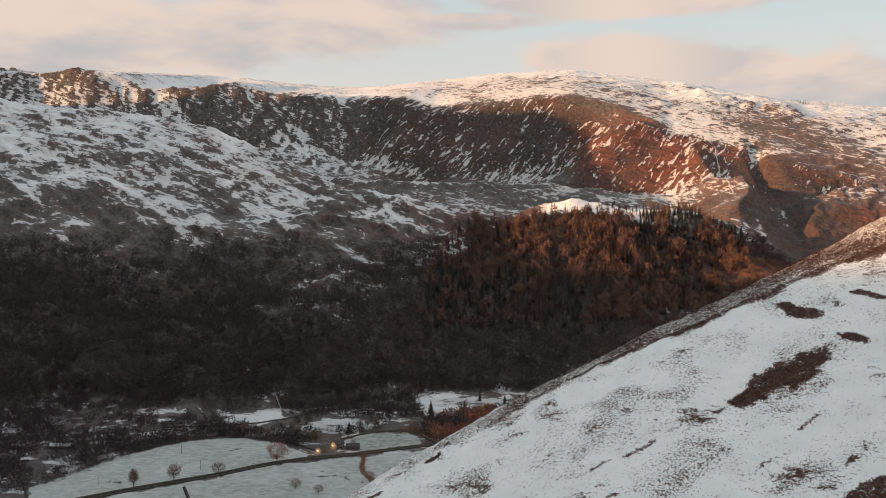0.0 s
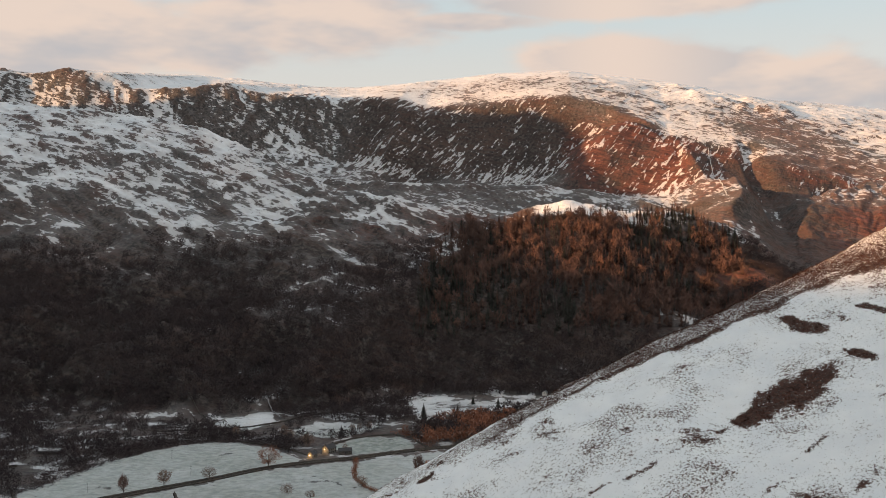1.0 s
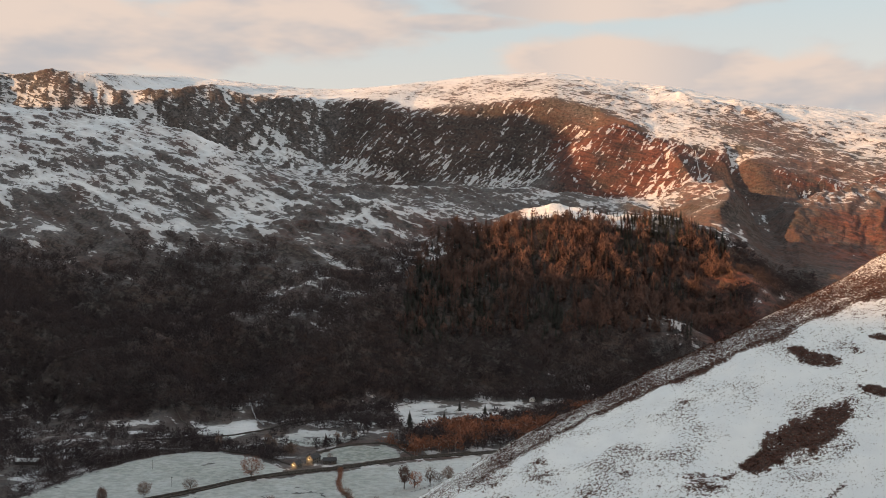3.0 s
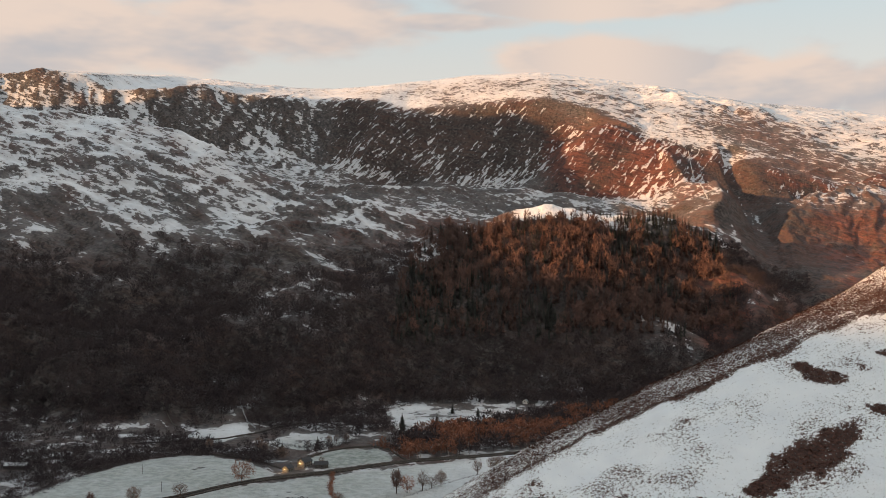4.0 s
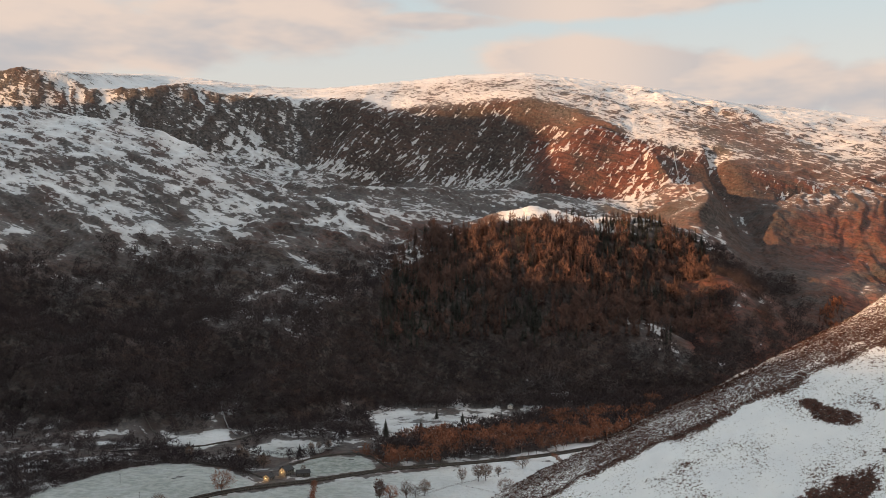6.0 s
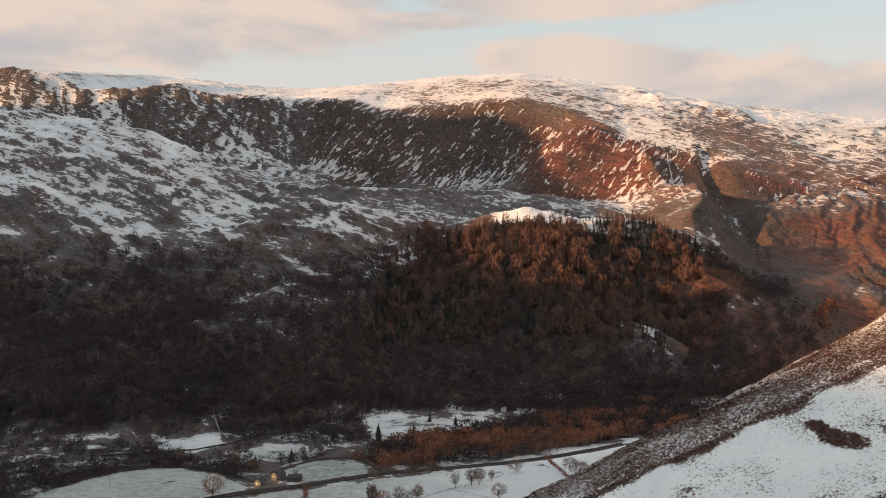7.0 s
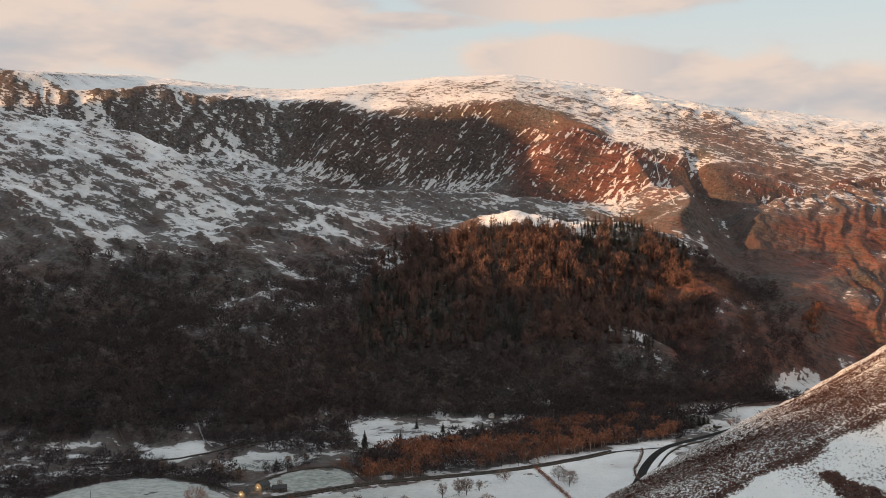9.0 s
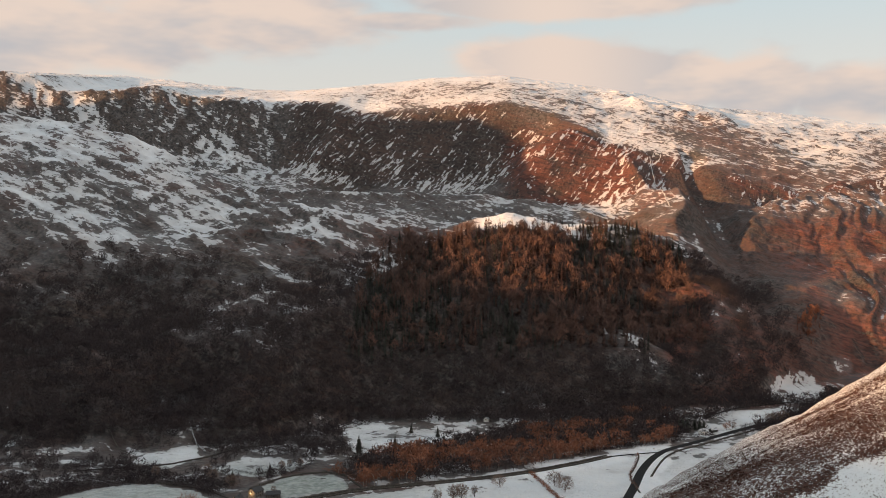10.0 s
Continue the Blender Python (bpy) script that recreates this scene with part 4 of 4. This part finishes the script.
def profile_mesh(name, p, section, mat, wobble=0.0, seed=1):
    """A long body on the ground along p: section gives (aside, up) pairs."""
    rng = np.random.default_rng(seed)
    side = sides_of(p)
    rows = []
    for a, up in section:
        q = p + side * (a + wobble * 0.5 * rng.normal(size=(len(p), 1)))
        z = height(q[:, 0], q[:, 1]) + up + (wobble * rng.normal(size=len(p)) if up > 0.3 else 0)
        rows.append(np.stack([q[:, 0], q[:, 1], z], 1))
    co = np.stack(rows, 1)
    n, k = co.shape[:2]
    i, j = np.meshgrid(np.arange(n - 1), np.arange(k - 1), indexing="ij")
    quads = np.stack([i * k + j, (i + 1) * k + j, (i + 1) * k + j + 1, i * k + j + 1], -1).reshape(-1, 4)
    return mesh_of(name, co.reshape(-1, 3), quads, mat)


def road(name, line, width, label):
    p = resample(rounded(line), 4.0)
    w = width / 2
    me = profile_mesh(name, p, [(w + 0.5, -0.3), (w, 0.22), (w * 0.5, 0.30), (0, 0.33), (-w * 0.5, 0.30), (-w, 0.22), (-w - 0.5, -0.3)], tarmac_mat)
    return tagged(new(name, me), label, "road", kind="structure")


def stone_wall(line, tall=1.3, thick=0.7, mat=None, label="grey dry-stone wall between snowy pastures", verge=0.0, seed=1):
    p = resample(rounded(line, 1), 2.5)
    h = thick / 2
    ob = tagged(new("dry_stone_wall"), label, "wall", group="dry-stone walls")
    part("wall_stones", profile_mesh("wall_stones", p, [(h, -0.5), (h * 0.8, tall * 0.9), (h * 0.45, tall), (-h * 0.45, tall), (-h * 0.8, tall * 0.9), (-h, -0.5)], mat or stone_mat, 0.07, seed), ob)
    if verge:
        part("verge", profile_mesh("verge", p, [(verge, -0.2), (verge * 0.8, 0.18), (-verge * 0.8, 0.20), (-verge, -0.2)], verge_mat, 0.10, seed + 5), ob, "brown dead-bracken verge")
    return ob


def hedge(line, tall, mat, label, spread=1.2, step=1.6, seed=3, kinds=None):
    rng = np.random.default_rng(seed)
    p = resample(rounded(line, 1), step)
    p = p + rng.normal(size=p.shape) * spread * 0.5
    Z = height(p[:, 0], p[:, 1])
    k = len(p)
    return scatter("hedge", kinds or BUSH, p[:, 0], p[:, 1], Z, rng.uniform(0.7, 1.3, k) * tall, np.clip(0.45 + 0.25 * rng.normal(size=k), 0, 1), mat, label, "hedge", rng, tall * 0.22)


LANE = [(-420, 600), (-365, 668), (-320, 723), (-294, 757), (-269, 791), (-248, 826), (-229, 846), (-204, 863), (-177, 882), (-121, 932), (-84, 949), (-46, 966), (-7, 984), (35, 1012), (68, 1042), (102, 1078), (152, 1100)]
ROAD = [(60, 700), (84, 857), (98, 905), (112, 960), (122, 1005), (132, 1040), (146, 1080), (165, 1118), (195, 1154), (235, 1200), (290, 1248), (350, 1300), (430, 1360)]
road("lane", LANE, 3.4, "narrow dark tarmac lane between stone walls")
road("valley_road", ROAD, 7.5, "wet dark tarmac valley road with snowy verges")


def shifted(line, by):
    p = np.array(line, float)
    return [tuple(q) for q in p + sides_of(p) * by]


stone_wall(shifted(LANE[:-1], 3.0), 1.3, 0.8, verge=1.6, seed=11, label="grey dry-stone wall with bracken verge along the lane")
stone_wall(shifted(LANE[:-1], -3.0), 1.3, 0.8, verge=1.8, seed=12, label="grey dry-stone wall with bracken verge along the lane")
for k, (line, verge) in enumerate((
        ([(-284, 741), (-272, 716), (-260, 693), (-235, 640)], 1.4),
        ([(-392, 984), (-356, 1000), (-320, 1013), (-287, 1049), (-261, 1085), (-225, 1110)], 0.9),
        ([(132, 1092), (130, 1072), (120, 1026), (110, 990), (112, 930)], 0.8),
        ([(130, 992), (143, 1038), (156, 1076), (175, 1112), (206, 1148), (246, 1194), (300, 1242)], 1.2),
        ([(187, 1258), (244, 1286), (277, 1320), (354, 1354)], 0.8),
        ([(-409, 736), (-392, 710), (-375, 683)], 1.0),
        ([(-215, 925), (-192, 978), (-150, 994), (-120, 935)], 0.8),
        ([(-300, 945), (-255, 925), (-222, 890)], 0.0))):
    stone_wall(line, 1.3, 0.7, verge=verge, seed=20 + k)
stone_wall([(-328, 1128), (-312, 1102), (-294, 1070)], 1.4, 1.2, capped_mat, "snow-plastered dry-stone wall climbing the rough pasture", seed=40)
stone_wall([(-407, 1108), (-388, 1088), (-368, 1064)], 1.1, 0.8, stone_mat, "dark dry-stone wall climbing the rough pasture", seed=41)
# the wall that climbs the nose of the fell
stone_wall([(322, 2330), (318, 2260), (314, 2180), (311, 2110), (309, 2060), (306, 2000), (303, 1950)], 1.5, 1.8, capped_mat, "snow-plastered boundary wall running straight down the fell", seed=42)

hedge([(-175, 879), (-170, 850), (-164, 812), (-155, 790), (-146, 772), (-120, 740)], 3.0, rust_mat, "rust-brown hedge dividing two pastures", 1.8, 0.5, 51)
hedge([(23, 1000), (33, 955), (42, 914), (49, 881), (60, 830)], 3.0, rust_mat, "rust-brown hedge between two snowy fields", 1.8, 0.5, 52)
hedge([(-105, 800), (-81, 840), (-58, 881), (-35, 905), (-17, 930)], 1.3, twig_mat, "low straggling hedge across the pasture", 1.2, 0.9, 53)
hedge([(-57, 879), (-34, 859), (-11, 835), (20, 800)], 1.3, twig_mat, "low straggling hedge across the pasture", 1.2, 1.3, 54)
hedge([(-399, 725), (-388, 774), (-383, 843), (-362, 902), (-338, 935), (-298, 947), (-262, 928), (-235, 905)], 5.5, twig_mat, "tall leafless hedgerow round the large field", 5.0, 0.9, 55)
hedge([(-405, 760), (-398, 850), (-372, 915), (-340, 950), (-290, 965), (-250, 945)], 6.5, twig_mat, "tall leafless hedgerow round the large field", 8.0, 0.9, 56)
hedge([(131, 1094), (129, 1072), (119, 1026), (110, 990), (112, 940)], 2.0, rust_mat, "brown hedge beside the valley road", 1.6, 0.9, 57)
hedge([(60, 1076), (100, 1112), (130, 1132), (165, 1146), (192, 1172)], 4.5, twig_mat, "dark leafless hedgerow along the far verge", 5.0, 0.7, 62)
hedge([(60, 1090), (100, 1126), (130, 1148), (165, 1160), (188, 1200)], 7.0, twig_mat, "dark leafless hedgerow along the far verge", 9.0, 0.8, 63)
hedge([(-250, 1000), (-215, 975), (-190, 990)], 3.0, twig_mat, "dark thorn hedge by the snowy pasture", 2.0, 1.2, 58)
hedge([(190, 1270), (250, 1300), (300, 1345), (350, 1372)], 6.0, rust_mat, "rusty hedgerow trees along the far field", 4.0, 4.0, 59)
hedge([(430, 1560), (445, 1600), (470, 1640)], 9.0, rust_mat, "orange larches in the mouth of the ravine", 14.0, 1.2, 60, LARCH)
hedge([(-160, 1000), (-140, 985), (-120, 950)], 6.0, rust_mat, "orange-brown beech scrub at the wood's corner", 7.0, 0.8, 61)


def field_tree(x, y, tall, kind, label, seed):
    rng = np.random.default_rng(seed)
    ob = tagged(new("bare_tree" if kind != "fir" else "fir_tree"), label, "tree", group="valley trees")
    ob.matrix_basis = pose(x, y, ground_z(x, y) - 0.1, 0, 0, rng.uniform(0, 360))
    if kind == "fir":
        stem, crown = fir_tree(rng, 17, 18, 0.31, 0.11, 0.04, 0.4)
        mats = (bark_mat, fir_mat)
    else:
        stem, crown = bare_tree(rng, 620 if kind != "thin" else 300, {"round": 0.55, "tall": 0.36, "thin": 0.3, "rust": 0.5, "ivy": 0.24}[kind], {"round": 0.10, "rust": 0.10}.get(kind, 0.18), 0.024, 5, 16, 0.017)
        mats = (bark_mat, {"rust": rust_mat, "ivy": larch_mat}.get(kind, pale_mat))
    for name, (co, tri), mat in (("trunk", stem, mats[0]), ("crown", crown, mats[1])):
        k = len(co)
        part(name, mesh_of(name, co * tall, tri, mat, np.clip(0.6 + 0.2 * rng.normal() + 0.15 * rng.random(k), 0, 1)), ob)
    return ob


TREES = [
    (-319, 731, 15, "ivy", "ivy-clad ash tree beside the lane wall"), (-298, 757, 14, "tall", "leafless ash tree beside the lane wall"),
    (-273, 786, 11, "round", "round leafless thorn tree beside the lane wall"), (-240, 836, 19, "rust", "broad reddish leafless oak beside the lane"),
    (-230, 926, 13, "round", "dark leafless tree behind the farmhouse"), (-256, 960, 11, "round", "dark leafless tree at the field's edge"),
    (-203, 1000, 9, "tall", "leafless tree on the snowy pasture's edge"), (-197, 1004, 9, "thin", "leafless tree on the snowy pasture's edge"),
    (-188, 1010, 9, "tall", "leafless tree on the snowy pasture's edge"), (-190, 905, 9, "thin", "thin birch beside the farm track"),
    (-112, 812, 19, "ivy", "ivy-clad tree standing in the pasture"), (-104, 815, 14, "rust", "brown leafless tree standing in the pasture"),
    (-93, 822, 16, "thin", "slender leafless birch in the pasture"), (-87, 832, 10, "round", "small leafless thorn in the pasture"),
    (-80, 838, 13, "tall", "leafless tree in the pasture"), (-54, 884, 14, "thin", "slender rusty birch by the hedge"),
    (-41, 893, 15, "tall", "leafless tree by the hedge"), (-35, 897, 15, "tall", "leafless tree by the hedge"), (-25, 912, 10, "thin", "slender leafless tree by the hedge"),
    (-5, 945, 12, "round", "round leafless thorn tree by the hedge"), (42, 950, 14, "round", "round leafless oak by the hedge"), (50, 930, 14, "round", "round leafless oak by the hedge"),
    (-18, 849, 13, "round", "spreading leafless tree in the pasture"), (-128, 1064, 9, "fir", "rounded dark yew on the lawn"),
    (-143, 1078, 17, "fir", "tall dark fir at the edge of the lawn"), (-146, 1100, 16, "fir", "tall dark fir at the edge of the lawn"), (-108, 1086, 18, "fir", "tall dark pointed fir on the snowy lawn"),
    (-61, 1114, 14, "fir", "dark fir beyond the birches"), (-28, 1161, 13, "fir", "dark fir beyond the birches"), (-100, 1180, 12, "fir", "dark fir at the back of the lawn"),
    (-70, 1160, 12, "fir", "dark fir at the back of the lawn"),
    (193, 1216, 17, "fir", "tall dark fir beside the roadside cottage"), (198, 1220, 16, "fir", "tall dark fir beside the roadside cottage"), (202, 1214, 17, "fir", "tall dark fir beside the roadside cottage"),
    (212, 1226, 14, "fir", "dark fir behind the roadside cottage"), (218, 1228, 13, "fir", "dark fir behind the roadside cottage"), (223, 1230, 10, "fir", "dark fir behind the roadside cottage"),
    (246, 1222, 9, "rust", "rusty round tree beside the road"), (254, 1228, 9, "round", "round leafless tree beside the road"),
    (300, 1249, 14, "round", "broad leafless oak beside the valley road"), (309, 1254, 15, "round", "broad leafless oak beside the valley road"), (319, 1260, 14, "round", "broad leafless oak beside the valley road"),
    (-236, 950, 13, "fir", "dark fir at the hedgerow"), (-210, 980, 12, "fir", "dark fir at the pasture's edge"), (-265, 975, 12, "tall", "leafless tree in the hedgerow"), (-310, 968, 11, "tall", "leafless tree in the hedgerow"),
    (-150, 775, 9, "round", "bushy leafless tree at the end of the hedge"), (-122, 745, 10, "round", "bushy leafless tree at the end of the hedge"), (-200, 745, 9, "round", "leafless tree on the pasture"), (-180, 735, 7, "round", "small leafless tree on the pasture"),
]
for k, (x, y, tall, kind, label) in enumerate(TREES):
    field_tree(x, y, tall, kind, label, 100 + k)
# pines standing up on the crown of the wooded hill
pine_rng = np.random.default_rng(77)
for k in range(26):
    x = 62 + 4.6 * k + pine_rng.uniform(-2, 2)
    y = 1678 + pine_rng.uniform(-10, 12)
    ob = tagged(new("pine_tree"), "tall dark pine on the snowy hilltop", "tree", group="pines on the hilltop")
    ob.matrix_basis = pose(x, y, ground_z(x, y) - 0.3, 0, 0, pine_rng.uniform(0, 360))
    tall = pine_rng.uniform(11, 19)
    stem, crown = fir_tree(pine_rng, 7, 9, 0.17, 0.12, 0.42, 0.1)
    for name, (co, tri), mat in (("trunk", stem, bark_mat), ("crown", crown, larch_mat if pine_rng.random() < 0.4 else fir_mat)):
        part(name, mesh_of(name, co * tall, tri, mat, np.full(len(co), pine_rng.uniform(0.2, 0.7))), ob)


def box_mesh(name, sx, sy, sz, mat, bevel=0.0):
    bm = bmesh.new()
    bmesh.ops.create_cube(bm, size=1.0)
    bmesh.ops.scale(bm, vec=(sx, sy, sz), verts=bm.verts)
    bmesh.ops.translate(bm, vec=(0, 0, sz / 2), verts=bm.verts)
    if bevel:
        bmesh.ops.bevel(bm, geom=bm.edges[:], offset=bevel, segments=1, affect='EDGES')
    me = bpy.data.meshes.new(name)
    bm.to_mesh(me)
    bm.free()
    me.materials.append(mat)
    return me


def gabled_walls(length, width, eaves, ridge, mat):
    l, w = length / 2, width / 2
    co = [(-l, -w, -1), (l, -w, -1), (l, w, -1), (-l, w, -1), (-l, -w, eaves), (l, -w, eaves), (l, w, eaves), (-l, w, eaves), (-l, 0, ridge), (l, 0, ridge)]
    me = bpy.data.meshes.new("walls")
    me.from_pydata(co, [], [(0, 1, 5, 4), (2, 3, 7, 6), (1, 2, 6, 9, 5), (3, 0, 4, 8, 7), (4, 5, 9, 8), (6, 7, 8, 9)])
    me.materials.append(mat)
    return me


def pitched_roof(length, width, eaves, ridge, mat, over=0.45, thick=0.22):
    l, w = length / 2 + over, width / 2 + over
    drop = (ridge - eaves) * over / (width / 2)
    lower = [(-l, -w, eaves - drop), (l, -w, eaves - drop), (-l, 0, ridge), (l, 0, ridge), (-l, w, eaves - drop), (l, w, eaves - drop)]
    co = [(x, y, z + 0.03) for x, y, z in lower] + [(x, y, z + thick) for x, y, z in lower]
    me = bpy.data.meshes.new("roof")
    me.from_pydata(co, [], [(6, 7, 9, 8), (8, 9, 11, 10), (0, 2, 3, 1), (2, 4, 5, 3), (0, 1, 7, 6), (4, 10, 11, 5), (0, 6, 8, 2), (2, 8, 10, 4), (1, 3, 9, 7), (3, 5, 11, 9)])
    me.materials.append(mat)
    return me


def house(name, label, x, y, turn, length, width, eaves, ridge, wall, roof, windows=4, chimneys=1, group=""):
    ob = tagged(new(name), label, "house" if "barn" not in name else "barn", group=group)
    ob.matrix_basis = pose(x, y, ground_z(x, y), 0, 0, turn)
    part("walls", gabled_walls(length, width, eaves, ridge, wall), ob)
    part("roof", pitched_roof(length, width, eaves, ridge, roof), ob, "slate roof under thin snow")
    for k in range(chimneys):
        cx = (length / 2 - 0.6) * (1 if k == 0 else -1)
        part("chimney", box_mesh("chimney", 0.8, 0.7, 1.7, stone_mat, 0.05), ob, m=pose(cx, 0, ridge - 0.4))
    for k in range(windows):
        wx = -length / 2 + length * (k + 0.5) / windows
        for z in (0.9, 3.1) if eaves > 4.4 else (1.0,):
            fr = part("window", box_mesh("window", 1.1, 0.14, 1.2, wood_mat, 0.02), ob, m=pose(wx, -width / 2 - 0.02, z))
            part("pane", box_mesh("pane", 0.9, 0.06, 1.0, glass_mat), fr, m=pose(0, -0.06, 0.1))
    part("door", box_mesh("door", 1.0, 0.12, 2.0, wood_mat, 0.02), ob, m=pose(length * 0.07, -width / 2 - 0.03, 0))
    gz = part("window", box_mesh("window", 0.14, 0.9, 1.1, wood_mat, 0.02), ob, m=pose(-length / 2 - 0.02, 0, eaves - 0.6))
    part("pane", box_mesh("pane", 0.06, 0.7, 0.9, glass_mat), gz, m=pose(-0.06, 0, 0.1))
    return ob


house("farmhouse", "grey stone farmhouse with slate roof and lamplit gable", -204, 902, 68, 12, 7, 4.8, 7.8, stonework_mat, slate_mat, 4, 2)
house("farm_wing", "low stone wing with lamplit gable beside the lane", -214, 882, 74, 9, 6, 3.2, 5.6, stonework_mat, slate_mat, 2, 1)
house("stone_barn", "small stone barn with slate roof behind the farmhouse", -189, 899, 20, 11, 6, 3.4, 5.6, stone_mat, slate_mat, 1, 0)
house("cottage", "white roadside cottage with snowy roof and dark firs", 217, 1204, 35, 9, 6.5, 3.6, 6.2, render_mat, roof_snow_mat, 3, 2)
house("cottage_wing", "low outbuilding with snowy roof beside the cottage", 230, 1214, 35, 9, 5, 2.6, 4.2, stone_mat, roof_snow_mat, 2, 0)
house("lodge", "small white lodge with snowy roof among trees", 9, 1204, 60, 8, 6, 3.0, 5.4, render_mat, roof_snow_mat, 2, 1)
house("lodge", "small white lodge half hidden at the wood's edge", -19, 1240, 75, 7, 5.5, 3.0, 5.2, render_mat, roof_snow_mat, 2, 1)
house("long_barn", "long low barn with snow on its roof", -446, 868, 4, 19, 8, 3.2, 5.0, wood_mat, roof_snow_mat, 1, 0)
house("farm_shed", "dark farm shed among bare trees", -462, 800, 15, 12, 7, 3.0, 4.8, stone_mat, slate_mat, 1, 0)
house("farm_shed", "small shed with snowy roof among bare trees", -449, 812, 30, 6, 4, 2.4, 3.6, stone_mat, roof_snow_mat, 1, 0)


def lantern(x, y, z, power):
    ob = tagged(new("yard_lantern"), "lit yard lantern on the farmhouse gable", "lamp")
    ob.matrix_basis = pose(x, y, z)
    part("bracket", box_mesh("bracket", 0.08, 0.5, 0.06, wood_mat, 0.01), ob, m=pose(0, 0.25, 0.32))
    part("glass", box_mesh("glass", 0.22, 0.22, 0.3, lamp_mat, 0.03), ob)
    data = bpy.data.lights.new("yard_light", 'POINT')
    data.energy, data.color, data.shadow_soft_size = power, (1.0, 0.58, 0.22), 0.25
    lamp = new("yard_light", data)
    lamp.location = (x, y - 0.6, z + 0.2)


fz = ground_z(-215, 876)
lantern(-215.9, 877.0, fz + 2.4, 300.0)
lantern(-207.0, 895.6, fz + 3.8, 380.0)


def pole(x, y, tall=8.0):
    ob = tagged(new("telegraph_pole"), "wooden telegraph pole standing in the pasture", "pole", group="telegraph poles")
    ob.matrix_basis = pose(x, y, ground_z(x, y) - 0.3)
    co, tri = prism((0, 0, 0), (0, 0, tall), 0.16, 0.11, 8)
    part("post", mesh_of("post", co, tri, bark_mat, np.full(len(co), 0.5)), ob)
    part("crossarm", box_mesh("crossarm", 1.4, 0.12, 0.14, wood_mat, 0.01), ob, m=pose(0, 0, tall - 0.6))


for x, y in ((-347, 732), (-293, 800), (-332, 860), (-60, 950), (265, 1280)):
    pole(x, y)


def road_sign(x, y, turn):
    ob = tagged(new("road_sign"), "small white road sign at the junction", "sign")
    ob.matrix_basis = pose(x, y, ground_z(x, y), 0, 0, turn)
    co, tri = prism((0, 0, -0.2), (0, 0, 1.6), 0.05, 0.05, 8)
    part("post", mesh_of("post", co, tri, bark_mat, np.full(len(co), 0.6)), ob)
    part("panel", box_mesh("panel", 2.2, 0.08, 1.1, render_mat, 0.02), ob, m=pose(0, 0, 1.2))


road_sign(150, 1110, 15)
road_sign(172, 1150, 5)

# ---------------------------------------------------------------- heather and grass standing out of the snow on the near hillside
heather_mat = leaf_mat("heather", (0.023, 0.012, 0.010), (0.125, 0.054, 0.038))
straw_mat = leaf_mat("dead_grass", (0.10, 0.08, 0.06), (0.28, 0.24, 0.19))


def tuft(rng, blades, spread, wide):
    a, r = rng.uniform(0, 6.28, blades), rng.uniform(0, 1, blades) ** 0.6 * spread
    base = np.stack([np.cos(a) * r, np.sin(a) * r, np.zeros(blades) - 0.1], 1)
    way = np.stack([np.cos(a) * rng.uniform(0.0, 0.7, blades), np.sin(a) * rng.uniform(0.0, 0.7, blades), rng.uniform(0.6, 1.1, blades)], 1)
    return slivers(base, way, rng.uniform(0.6, 1.4, blades) * wide, rng)


def plant_heather():
    rng = np.random.default_rng(9)
    X, Y = jitter(-60, 110, 140, 285, 0.48, rng)
    h = heath(X, Y)
    ahead = (Y > 128) & (np.abs(np.arctan2(-X, Y)) < radians(36))
    heavy = ahead & (rng.random(len(X)) < sstep(0.42, 0.9, h) * 0.42)
    light = ahead & ~heavy & (rng.random(len(X)) < 0.05 + 0.25 * sstep(0.2, 0.5, h))
    kinds = [tuft(rng, 11, 0.9, 0.34) for _ in range(6)]
    k = int(heavy.sum())
    scatter("heather", kinds, X[heavy], Y[heavy], height(X[heavy], Y[heavy]), rng.uniform(0.16, 0.42, k), np.clip(0.45 + 0.3 * rng.normal(size=k), 0, 1), heather_mat,
            "brown heather tufts standing through the snow", "heather", rng)
    kinds = [tuft(rng, 7, 0.8, 0.16) for _ in range(6)]
    k = int(light.sum())
    scatter("dead_grass", kinds, X[light], Y[light], height(X[light], Y[light]), rng.uniform(0.12, 0.32, k), np.clip(0.45 + 0.3 * rng.normal(size=k), 0, 1), straw_mat,
            "tufts of dead grass poking through the snow", "grass", rng)


plant_heather()
